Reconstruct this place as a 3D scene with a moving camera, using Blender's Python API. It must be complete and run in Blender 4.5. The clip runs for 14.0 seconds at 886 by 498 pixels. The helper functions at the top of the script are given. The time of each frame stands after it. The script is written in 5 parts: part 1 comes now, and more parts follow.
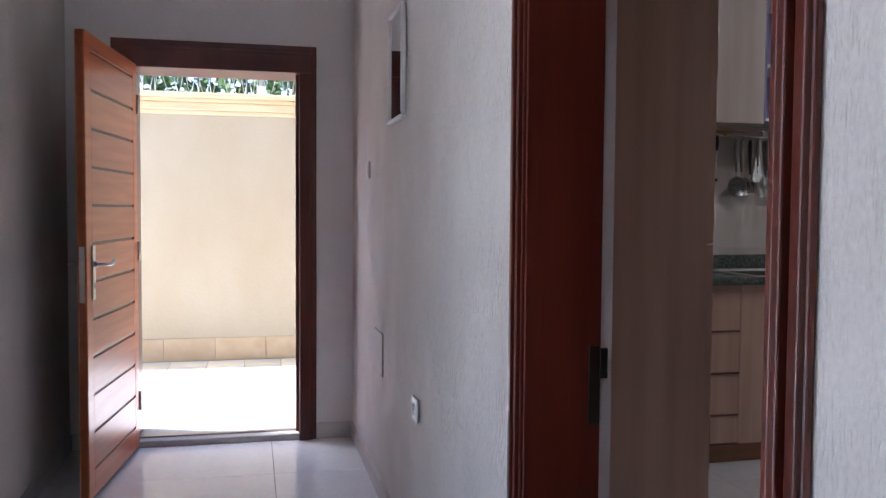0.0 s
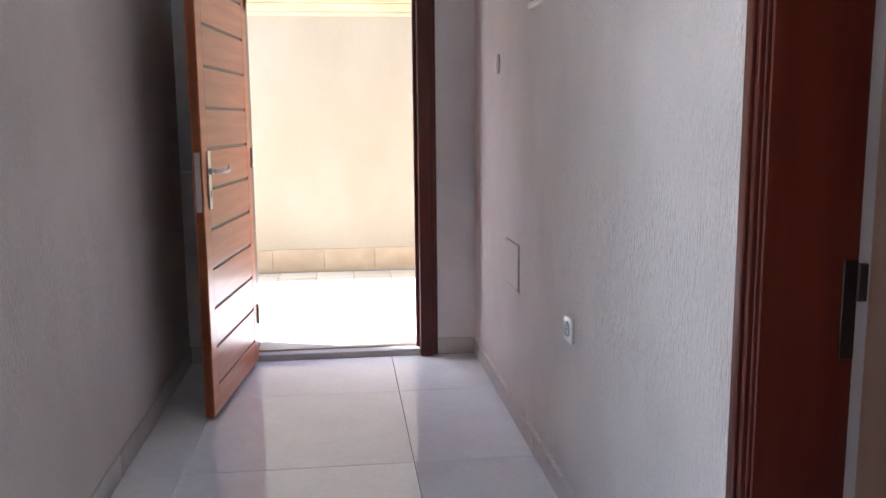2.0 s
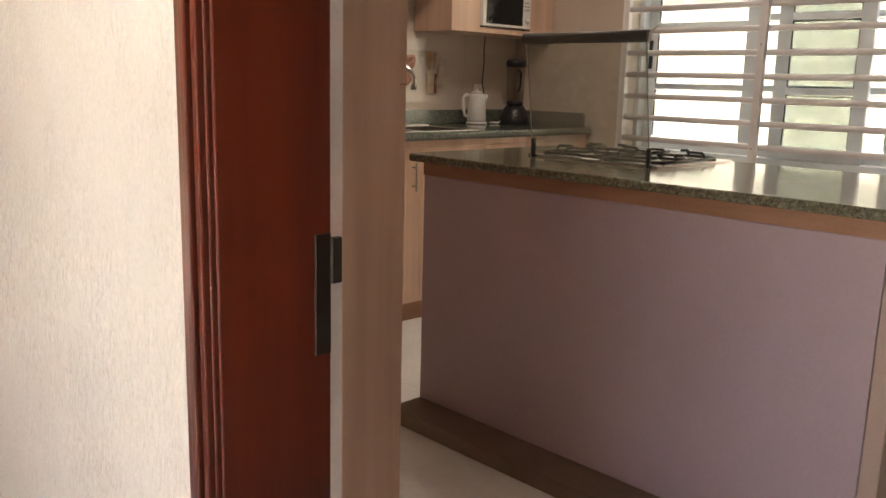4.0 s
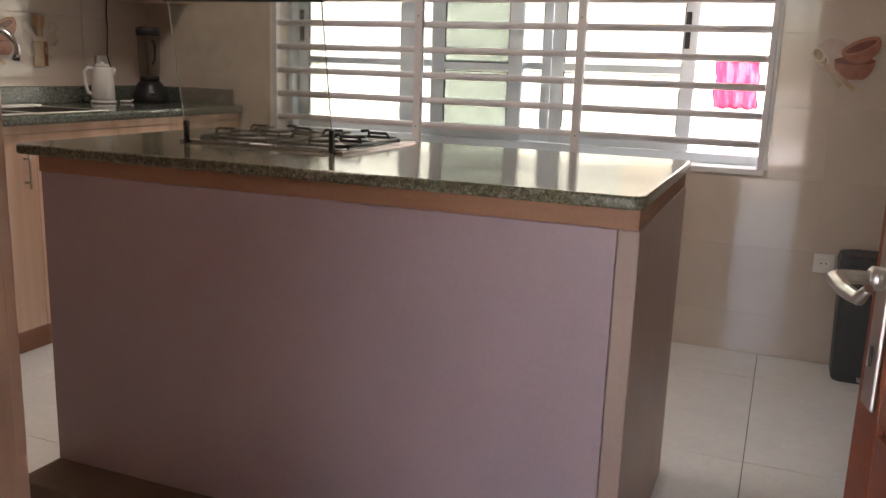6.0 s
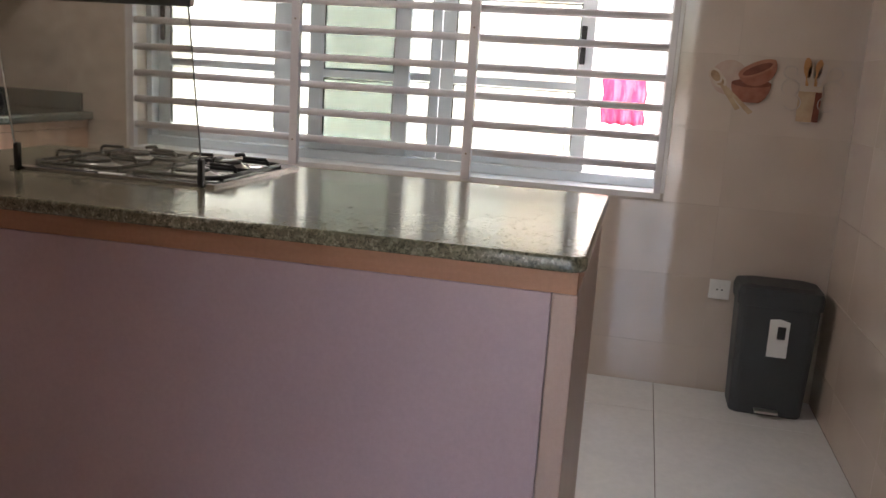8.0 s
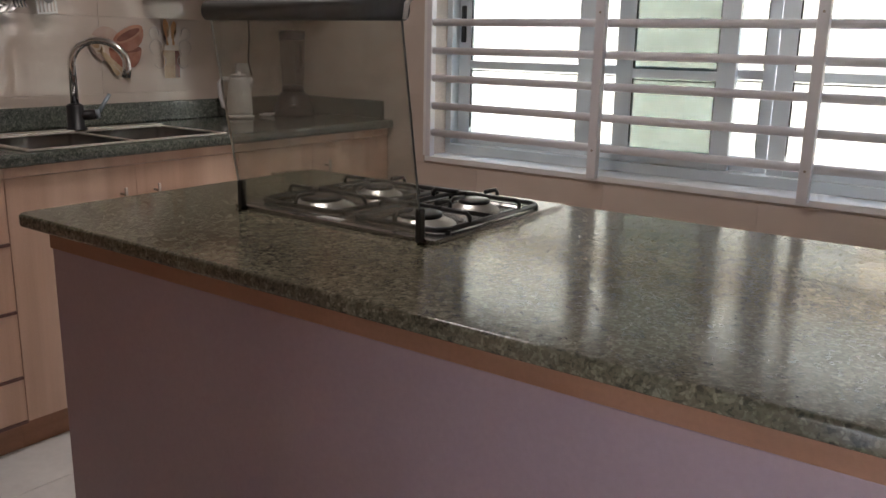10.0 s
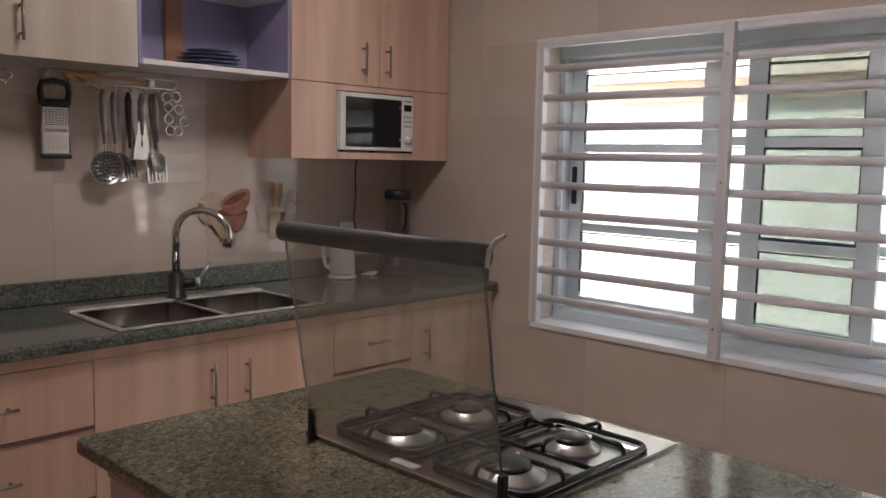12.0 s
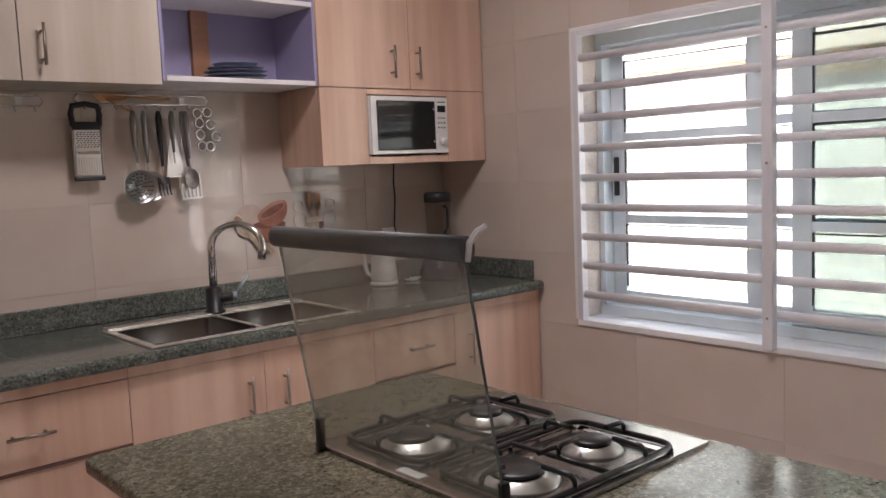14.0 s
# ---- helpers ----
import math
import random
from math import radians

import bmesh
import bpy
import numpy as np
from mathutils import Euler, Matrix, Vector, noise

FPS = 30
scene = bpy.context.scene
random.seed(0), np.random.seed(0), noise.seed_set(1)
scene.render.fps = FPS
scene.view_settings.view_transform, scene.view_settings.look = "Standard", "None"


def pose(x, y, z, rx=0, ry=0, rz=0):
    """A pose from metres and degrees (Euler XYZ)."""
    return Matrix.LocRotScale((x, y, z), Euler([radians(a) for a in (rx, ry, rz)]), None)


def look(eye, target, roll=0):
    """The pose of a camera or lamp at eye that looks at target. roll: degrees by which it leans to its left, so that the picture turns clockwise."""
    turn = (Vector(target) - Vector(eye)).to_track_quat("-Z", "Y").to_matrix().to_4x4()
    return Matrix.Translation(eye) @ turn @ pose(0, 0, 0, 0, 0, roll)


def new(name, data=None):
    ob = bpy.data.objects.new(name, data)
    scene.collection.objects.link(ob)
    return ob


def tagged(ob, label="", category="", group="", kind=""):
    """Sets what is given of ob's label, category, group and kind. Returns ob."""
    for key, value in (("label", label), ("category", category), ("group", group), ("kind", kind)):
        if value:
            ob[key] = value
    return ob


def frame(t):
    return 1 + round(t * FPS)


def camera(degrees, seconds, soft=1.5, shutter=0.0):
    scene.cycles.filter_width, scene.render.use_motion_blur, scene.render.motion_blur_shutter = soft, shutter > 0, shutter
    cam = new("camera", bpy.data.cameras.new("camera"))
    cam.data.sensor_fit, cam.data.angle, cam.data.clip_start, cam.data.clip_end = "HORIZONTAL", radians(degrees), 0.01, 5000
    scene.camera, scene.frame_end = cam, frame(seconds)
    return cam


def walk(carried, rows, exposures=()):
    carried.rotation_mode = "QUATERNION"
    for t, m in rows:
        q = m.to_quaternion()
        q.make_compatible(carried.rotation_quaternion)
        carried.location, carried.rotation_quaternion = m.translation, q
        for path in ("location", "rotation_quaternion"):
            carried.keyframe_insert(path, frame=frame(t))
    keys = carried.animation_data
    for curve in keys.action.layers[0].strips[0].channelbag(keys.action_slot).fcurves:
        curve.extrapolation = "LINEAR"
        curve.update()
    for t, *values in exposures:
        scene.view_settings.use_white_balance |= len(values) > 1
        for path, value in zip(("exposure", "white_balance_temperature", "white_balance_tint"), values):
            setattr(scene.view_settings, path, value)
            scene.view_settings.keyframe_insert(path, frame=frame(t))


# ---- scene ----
cam = camera(55.3, 14.0)
PATH = [
    (0, (-0.56, 0.383, 1.292), (-0.118, 2.331, 1.199), 0.4),
    (0.5, (-0.676, 0.502, 1.277), (-0.317, 2.467, 1.161), 0.5),
    (1, (-0.695, 0.598, 1.261), (-0.355, 2.555, 1.033), 0.3),
    (1.5, (-0.672, 0.689, 1.255), (-0.435, 2.656, 0.984), -0.4),
    (2, (-0.689, 0.751, 1.243), (-0.458, 2.715, 0.941), -0.5),
    (2.5, (-0.707, 0.865, 1.244), (-0.449, 2.816, 0.889), -0.5),
    (3, (-0.698, 0.933, 1.248), (-0.189, 2.827, 0.857), 0.6),
    (3.5, (-0.598, 1.053, 1.261), (0.457, 2.702, 0.853), -0.6),
    (3.8, (-0.533, 1.115, 1.217), (0.734, 2.613, 0.827), 1.1),
    (4, (-0.512, 1.134, 1.213), (0.851, 2.544, 0.822), 1.5),
    (4.2, (-0.479, 1.183, 1.216), (0.978, 2.494, 0.818), 1.6),
    (6.3, (-0.148, 1.531, 1.189), (1.698, 2.179, 0.775), 2.4),
    (6.5, (-0.128, 1.562, 1.195), (1.738, 2.152, 0.785), 2.8),
    (7, (-0.073, 1.609, 1.206), (1.843, 2.016, 0.803), 3.6),
    (7.2, (-0.065, 1.622, 1.213), (1.862, 1.976, 0.81), 3.7),
    (9.3, (0.469, 1.69, 1.276), (2.239, 2.503, 0.825), 2.0),
    (9.5, (0.499, 1.692, 1.281), (2.227, 2.588, 0.82), 1.5),
    (10, (0.62, 1.705, 1.307), (2.195, 2.843, 0.833), 1.2),
    (10.5, (0.69, 1.717, 1.335), (2.177, 2.968, 0.863), 1.3),
    (11, (0.766, 1.742, 1.379), (2.239, 3.026, 0.953), 2.0),
    (11.5, (0.82, 1.783, 1.47), (2.297, 3.099, 1.175), 1.7),
    (12, (0.83, 1.813, 1.493), (2.262, 3.194, 1.28), 1.2),
    (12.5, (0.845, 1.817, 1.502), (2.213, 3.264, 1.311), 0.1),
    (13, (0.875, 1.81, 1.503), (2.189, 3.307, 1.316), -0.9),
    (13.5, (0.91, 1.806, 1.481), (2.198, 3.324, 1.288), -2.1),
    (14, (0.97, 1.779, 1.47), (2.282, 3.275, 1.271), -2.4),
]
walk(cam, [(t, look(e, g, r)) for t, e, g, r in PATH],
     exposures=[(0, 2.0, 5400, 14), (1.0, 2.15, 5300, 14), (2.0, 2.25, 5650, 14), (2.5, 2.2, 5750, 14), (3.0, 2.1, 5800, 14), (3.5, 2.1, 6400, 12),
                (3.8, 2.9, 7500, 13), (4.2, 3.35, 7700, 13), (6.5, 3.2, 6600, 13), (7.2, 3.2, 6550, 12), (9.5, 2.9, 6250, 13), (10.0, 2.9, 6250, 13), (10.5, 3.2, 6250, 14), (11.0, 3.15, 6200, 14),
                (11.5, 2.95, 6200, 15), (12.0, 2.95, 6200, 16), (12.5, 3.25, 6050, 17), (13.0, 3.4, 6050, 17), (14, 3.5, 6050, 17)])

# ---- light ----
world = bpy.data.worlds.new("world")
scene.world = world
world.use_nodes = True
wn = world.node_tree.nodes
sky = wn.new("ShaderNodeTexSky")
sky.sky_type = 'NISHITA'
sky.sun_disc = False
sky.dust_density = 3.0
TO_SUN = Vector((-0.40, 0.13, 1.0)).normalized()
sky.sun_elevation = math.asin(TO_SUN.z)
sky.sun_rotation = math.atan2(TO_SUN.x, TO_SUN.y)
wn["Background"].inputs["Strength"].default_value = 0.15
world.node_tree.links.new(sky.outputs["Color"], wn["Background"].inputs["Color"])
sun_data = bpy.data.lights.new("sun", 'SUN')
sun_data.energy, sun_data.angle, sun_data.color = 4.6, radians(0.6), (1.0, 0.95, 0.88)
sun = new("sun", sun_data)
sun.rotation_euler = TO_SUN.to_track_quat("Z", "Y").to_euler()


# Unseen ceiling lamp, assumed from the cabinet shadow and added to brighten the kitchen.
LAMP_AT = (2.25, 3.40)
lamp_data = bpy.data.lights.new("assumed_kitchen_lamp", 'AREA')
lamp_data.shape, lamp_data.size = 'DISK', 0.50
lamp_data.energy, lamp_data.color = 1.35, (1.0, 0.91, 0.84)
lamp = new("assumed_kitchen_lamp", lamp_data)
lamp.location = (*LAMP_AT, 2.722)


# ---- materials ----
def material(name, color, rough=0.5, metal=0.0, color2=None, scale=(8, 8, 8), detail=6.0, mix=(0.35, 0.65),
             bump=0.0, bump_scale=(40, 40, 40), spread=0.0, fine=0.0, fine_scale=120.0, rough_var=0.0, coat=0.0, bump_dist=0.01):
    """A principled surface: two tones by noise, fine grain, relief, and a small shift from piece to piece."""
    m = bpy.data.materials.new(name)
    m.use_nodes = True
    n, l = m.node_tree.nodes, m.node_tree.links
    b = n["Principled BSDF"]
    b.inputs["Roughness"].default_value = rough
    b.inputs["Metallic"].default_value = metal
    b.inputs["Coat Weight"].default_value = coat
    b.inputs["Coat Roughness"].default_value = 0.08
    tc = n.new("ShaderNodeTexCoord")
    mp = n.new("ShaderNodeMapping")
    mp.inputs["Scale"].default_value = scale
    l.new(tc.outputs["Object"], mp.inputs["Vector"])
    nz = n.new("ShaderNodeTexNoise")
    nz.inputs["Scale"].default_value = 1.0
    nz.inputs["Detail"].default_value = detail
    l.new(mp.outputs["Vector"], nz.inputs["Vector"])
    rp = n.new("ShaderNodeValToRGB")
    rp.color_ramp.elements[0].position, rp.color_ramp.elements[1].position = mix
    rp.color_ramp.elements[0].color = (*color, 1)
    rp.color_ramp.elements[1].color = (*(color2 or tuple(min(1, c * 1.12) for c in color)), 1)
    l.new(nz.outputs["Fac"], rp.inputs["Fac"])
    out = rp.outputs["Color"]
    if fine:
        fz = n.new("ShaderNodeTexNoise")
        fz.inputs["Scale"].default_value = fine_scale
        fz.inputs["Detail"].default_value = 3
        l.new(tc.outputs["Object"], fz.inputs["Vector"])
        mr = n.new("ShaderNodeMapRange")
        mr.inputs["From Min"].default_value, mr.inputs["From Max"].default_value = 0.3, 0.7
        mr.inputs["To Min"].default_value, mr.inputs["To Max"].default_value = 1 - fine, 1 + fine
        l.new(fz.outputs["Fac"], mr.inputs["Value"])
        hs = n.new("ShaderNodeHueSaturation")
        l.new(out, hs.inputs["Color"])
        l.new(mr.outputs["Result"], hs.inputs["Value"])
        out = hs.outputs["Color"]
    if spread:
        oi = n.new("ShaderNodeObjectInfo")
        mr = n.new("ShaderNodeMapRange")
        mr.inputs["To Min"].default_value, mr.inputs["To Max"].default_value = 1 - spread, 1 + spread
        l.new(oi.outputs["Random"], mr.inputs["Value"])
        hs = n.new("ShaderNodeHueSaturation")
        l.new(out, hs.inputs["Color"])
        l.new(mr.outputs["Result"], hs.inputs["Value"])
        out = hs.outputs["Color"]
    l.new(out, b.inputs["Base Color"])
    if rough_var:
        mr = n.new("ShaderNodeMapRange")
        mr.inputs["To Min"].default_value, mr.inputs["To Max"].default_value = max(0.02, rough - rough_var), rough + rough_var
        l.new(nz.outputs["Fac"], mr.inputs["Value"])
        l.new(mr.outputs["Result"], b.inputs["Roughness"])
    if bump:
        bm_ = n.new("ShaderNodeMapping")
        bm_.inputs["Scale"].default_value = bump_scale
        l.new(tc.outputs["Object"], bm_.inputs["Vector"])
        bz = n.new("ShaderNodeTexNoise")
        bz.inputs["Scale"].default_value = 1.0
        bz.inputs["Detail"].default_value = 5
        l.new(bm_.outputs["Vector"], bz.inputs["Vector"])
        bp = n.new("ShaderNodeBump")
        bp.inputs["Strength"].default_value = bump
        bp.inputs["Distance"].default_value = bump_dist
        l.new(bz.outputs["Fac"], bp.inputs["Height"])
        l.new(bp.outputs["Normal"], b.inputs["Normal"])
    return m


def granite_material(name, tones, rough=0.1):
    """Polished stone: fine crystals of four tones, broken by cloudy patches of two sizes."""
    m = bpy.data.materials.new(name)
    m.use_nodes = True
    n, l = m.node_tree.nodes, m.node_tree.links
    b = n["Principled BSDF"]
    tc = n.new("ShaderNodeTexCoord")
    wz = n.new("ShaderNodeTexNoise")
    wz.inputs["Scale"].default_value = 90
    l.new(tc.outputs["Object"], wz.inputs["Vector"])
    wm = n.new("ShaderNodeVectorMath")
    wm.operation = 'MULTIPLY_ADD'
    wm.inputs[1].default_value = (0.005, 0.005, 0.005)
    l.new(wz.outputs["Color"], wm.inputs[0])
    l.new(tc.outputs["Object"], wm.inputs[2])
    fac = None
    for scale, weight in ((260, 0.40), (120, 0.36)):
        vo = n.new("ShaderNodeTexVoronoi")
        vo.inputs["Scale"].default_value = scale
        l.new(wm.outputs["Vector"], vo.inputs["Vector"])
        sp = n.new("ShaderNodeSeparateColor")
        l.new(vo.outputs["Color"], sp.inputs["Color"])
        mu = n.new("ShaderNodeMath")
        mu.operation = 'MULTIPLY_ADD'
        mu.inputs[1].default_value = weight
        l.new(sp.outputs["Red"], mu.inputs[0])
        if fac:
            l.new(fac, mu.inputs[2])
        else:
            mu.inputs[2].default_value = 0.0
        fac = mu.outputs["Value"]
    nz = n.new("ShaderNodeTexNoise")
    nz.inputs["Scale"].default_value = 22
    nz.inputs["Detail"].default_value = 9
    nz.inputs["Roughness"].default_value = 0.65
    l.new(tc.outputs["Object"], nz.inputs["Vector"])
    mu = n.new("ShaderNodeMath")
    mu.operation = 'MULTIPLY_ADD'
    mu.inputs[1].default_value = 0.34
    l.new(nz.outputs["Fac"], mu.inputs[0])
    l.new(fac, mu.inputs[2])
    rp = n.new("ShaderNodeValToRGB")
    e = rp.color_ramp.elements
    e[0].position, e[0].color = 0.22, (*tones[0], 1)
    e[1].position, e[1].color = 0.86, (*tones[3], 1)
    for p, c in ((0.42, tones[1]), (0.66, tones[2])):
        k = e.new(p)
        k.color = (*c, 1)
    l.new(mu.outputs["Value"], rp.inputs["Fac"])
    big = n.new("ShaderNodeTexNoise")
    big.inputs["Scale"].default_value = 3.5
    big.inputs["Detail"].default_value = 5
    l.new(tc.outputs["Object"], big.inputs["Vector"])
    mr = n.new("ShaderNodeMapRange")
    mr.inputs["From Min"].default_value, mr.inputs["From Max"].default_value = 0.3, 0.7
    mr.inputs["To Min"].default_value, mr.inputs["To Max"].default_value = 0.82, 1.2
    l.new(big.outputs["Fac"], mr.inputs["Value"])
    hs = n.new("ShaderNodeHueSaturation")
    l.new(rp.outputs["Color"], hs.inputs["Color"])
    l.new(mr.outputs["Result"], hs.inputs["Value"])
    l.new(hs.outputs["Color"], b.inputs["Base Color"])
    rr = n.new("ShaderNodeMapRange")
    rr.inputs["To Min"].default_value, rr.inputs["To Max"].default_value = rough * 0.5, rough * 1.8
    l.new(big.outputs["Fac"], rr.inputs["Value"])
    l.new(rr.outputs["Result"], b.inputs["Roughness"])
    return m


def glass_material(name, tint, ior=1.45, rough=0.0, haze=0.0):
    """A thin clear pane: tinted see-through with a mirror-like sheen by Fresnel."""
    m = bpy.data.materials.new(name)
    m.use_nodes = True
    n, l = m.node_tree.nodes, m.node_tree.links
    n.remove(n["Principled BSDF"])
    tr = n.new("ShaderNodeBsdfTransparent")
    tr.inputs["Color"].default_value = (*tint, 1)
    gl = n.new("ShaderNodeBsdfGlossy")
    gl.inputs["Roughness"].default_value = rough
    lw = n.new("ShaderNodeLayerWeight")
    po = n.new("ShaderNodeMath")
    po.operation = 'POWER'
    po.inputs[1].default_value = 4.0
    ma = n.new("ShaderNodeMath")
    ma.operation = 'MULTIPLY_ADD'
    ma.inputs[1].default_value, ma.inputs[2].default_value = 0.7, (ior - 1) ** 2 / (ior + 1) ** 2
    l.new(lw.outputs["Facing"], po.inputs[0])
    l.new(po.outputs["Value"], ma.inputs[0])
    mx = n.new("ShaderNodeMixShader")
    l.new(ma.outputs["Value"], mx.inputs["Fac"])
    clear = tr
    if haze:
        # pale diffuse wash stands in for reflected light that greys the pane
        haze_wash = n.new("ShaderNodeBsdfDiffuse")
        haze_wash.inputs["Color"].default_value = (0.62, 0.62, 0.58, 1)
        haze_noise = n.new("ShaderNodeTexNoise")
        haze_noise.inputs["Scale"].default_value = 9.0
        thick = n.new("ShaderNodeMath")
        thick.operation = 'MULTIPLY'
        thick.inputs[1].default_value = haze * 2
        l.new(haze_noise.outputs["Fac"], thick.inputs[0])
        clear = n.new("ShaderNodeMixShader")
        l.new(thick.outputs["Value"], clear.inputs["Fac"])
        l.new(tr.outputs["BSDF"], clear.inputs[1])
        l.new(haze_wash.outputs["BSDF"], clear.inputs[2])
    l.new(clear.outputs[0], mx.inputs[1])
    l.new(gl.outputs["BSDF"], mx.inputs[2])
    l.new(mx.outputs["Shader"], n["Material Output"].inputs["Surface"])
    return m


def plaster_material(name, low, high):
    """Combed plaster: an even skin with short upright pits dragged through it, thinning out in patches."""
    m = material(name, low, 0.85, color2=high, scale=(3, 3, 2), fine=0.05)
    n, l = m.node_tree.nodes, m.node_tree.links
    tc = n["Texture Coordinate"]
    def noise(scale, detail, lo, hi):
        mp = n.new("ShaderNodeMapping")
        mp.inputs["Scale"].default_value = scale
        l.new(tc.outputs["Object"], mp.inputs["Vector"])
        nz = n.new("ShaderNodeTexNoise")
        nz.inputs["Scale"].default_value = 1.0
        nz.inputs["Detail"].default_value = detail
        l.new(mp.outputs["Vector"], nz.inputs["Vector"])
        mr = n.new("ShaderNodeMapRange")
        mr.inputs["From Min"].default_value, mr.inputs["From Max"].default_value = lo, hi
        l.new(nz.outputs["Fac"], mr.inputs["Value"])
        return mr.outputs["Result"]
    pits = noise((150, 150, 26), 2.0, 0.40, 0.52)
    patch = noise((5, 5, 3.5), 3.0, 0.30, 0.55)
    grain = noise((420, 420, 260), 2.0, 0.0, 1.0)
    mix = n.new("ShaderNodeMix")
    mix.data_type = 'FLOAT'
    mix.inputs[2].default_value = 1.0
    l.new(patch, mix.inputs[0])
    l.new(pits, mix.inputs[3])
    add = n.new("ShaderNodeMath")
    add.operation = 'MULTIPLY_ADD'
    add.inputs[1].default_value = 0.30
    l.new(grain, add.inputs[0])
    l.new(mix.outputs[0], add.inputs[2])
    bp = n.new("ShaderNodeBump")
    bp.inputs["Strength"].default_value = 0.75
    bp.inputs["Distance"].default_value = 0.0032
    l.new(add.outputs["Value"], bp.inputs["Height"])
    l.new(bp.outputs["Normal"], n["Principled BSDF"].inputs["Normal"])
    return m


PLASTER = plaster_material("textured_plaster", (0.68, 0.63, 0.585), (0.75, 0.70, 0.655))
PLASTER_FLAT = material("smooth_plaster", (0.74, 0.71, 0.69), 0.8, scale=(2, 2, 2), fine=0.03, bump=0.15, bump_scale=(60, 60, 60))
CEILING = material("ceiling_paint", (0.78, 0.76, 0.72), 0.9, scale=(2, 2, 2), bump=0.1)
TILE = material("cream_wall_tile", (0.56, 0.475, 0.405), 0.06, color2=(0.605, 0.52, 0.45), scale=(3, 3, 3), spread=0.03, bump=0.012,
                bump_scale=(7, 7, 7), rough_var=0.012)
COVER_JOINT = material("shadowed_joint", (0.30, 0.29, 0.27), 0.9, fine=0.2)
GROUT = material("tile_grout", (0.53, 0.46, 0.405), 0.9, fine=0.1)
FLOOR_TILE = material("white_floor_tile", (0.82, 0.835, 0.835), 0.085, color2=(0.87, 0.88, 0.875), scale=(5, 5, 5), spread=0.03,
                      rough_var=0.06, fine=0.03, fine_scale=40)
FLOOR_TILE.node_tree.nodes["Principled BSDF"].inputs["IOR"].default_value = 1.8
FLOOR_GROUT = material("floor_grout", (0.16, 0.14, 0.12), 0.9, fine=0.2)
SKIRT = material("skirting_tile", (0.62, 0.60, 0.57), 0.35, color2=(0.52, 0.49, 0.46), scale=(6, 6, 14), spread=0.03, bump=0.1)
YARD_WALL = material("cream_render", (0.33, 0.262, 0.158), 0.85, color2=(0.37, 0.31, 0.205), scale=(1.2, 1.2, 0.7), fine=0.03, bump=0.2)
YARD_TRIM = material("ochre_moulding", (0.48, 0.36, 0.19), 0.7, color2=(0.56, 0.45, 0.27), scale=(2, 2, 30))
YARD_SKIRT = material("ochre_skirting_tile", (0.36, 0.25, 0.13), 0.5, color2=(0.42, 0.31, 0.18), scale=(5, 5, 8), spread=0.06, fine=0.05)
YARD_TILE = material("yard_floor_tile", (0.68, 0.65, 0.63), 0.5, color2=(0.74, 0.71, 0.69), scale=(3, 3, 3), spread=0.05, fine=0.04)
YARD_STONE = material("dirty_stone_tile", (0.46, 0.44, 0.38), 0.7, color2=(0.66, 0.52, 0.26), scale=(2.2, 2.2, 2.2), spread=0.15, fine=0.15)
SIDE_TRIM = material("peach_moulding", (0.70, 0.56, 0.44), 0.7, color2=(0.76, 0.64, 0.53), scale=(2, 2, 30))
WHITE_WALL = material("white_outer_wall", (0.64, 0.60, 0.53), 0.85, color2=(0.70, 0.67, 0.61), scale=(1, 1, 1), fine=0.02)
GROUND = material("ground", (0.40, 0.36, 0.31), 0.95, scale=(0.3, 0.3, 0.3), fine=0.2, fine_scale=3)
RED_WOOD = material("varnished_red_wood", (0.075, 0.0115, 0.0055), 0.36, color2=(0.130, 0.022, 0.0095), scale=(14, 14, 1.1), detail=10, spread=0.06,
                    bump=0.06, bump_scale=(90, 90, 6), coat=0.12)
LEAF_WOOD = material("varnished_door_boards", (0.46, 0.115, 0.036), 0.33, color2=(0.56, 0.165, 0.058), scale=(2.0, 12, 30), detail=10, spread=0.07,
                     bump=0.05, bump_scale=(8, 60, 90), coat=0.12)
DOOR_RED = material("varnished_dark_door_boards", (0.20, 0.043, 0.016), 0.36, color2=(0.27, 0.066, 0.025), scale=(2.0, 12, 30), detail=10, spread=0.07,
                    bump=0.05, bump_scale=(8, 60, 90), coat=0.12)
LAMINATE = material("beech_laminate", (0.585, 0.375, 0.27), 0.34, color2=(0.75, 0.53, 0.405), scale=(11, 11, 0.7), detail=8, spread=0.035,
                    fine=0.03, fine_scale=200, bump=0.02, bump_scale=(150, 150, 10))
LAMINATE_PALE = material("pale_maple_laminate", (0.445, 0.365, 0.29), 0.34, color2=(0.56, 0.49, 0.42), scale=(10, 10, 0.6), detail=8, spread=0.03,
                         fine=0.03, fine_scale=200)
WOOD_EDGE = material("orange_wood_edge", (0.32, 0.155, 0.085), 0.5, color2=(0.38, 0.19, 0.11), scale=(3, 3, 30), fine=0.05)
KERB_BROWN = material("brown_kerb_tile", (0.16, 0.105, 0.075), 0.45, color2=(0.20, 0.135, 0.10), scale=(5, 5, 5), fine=0.08)
RAIL_BROWN = material("brown_finger_rail", (0.13, 0.062, 0.052), 0.4, color2=(0.17, 0.085, 0.07), scale=(30, 3, 3))
ROSE = material("rose_beige_panel", (0.40, 0.285, 0.245), 0.4, color2=(0.44, 0.32, 0.275), scale=(9, 9, 1.5), fine=0.03)
LILAC = material("lilac_board", (0.29, 0.265, 0.42), 0.45, color2=(0.33, 0.30, 0.46), scale=(4, 4, 4))
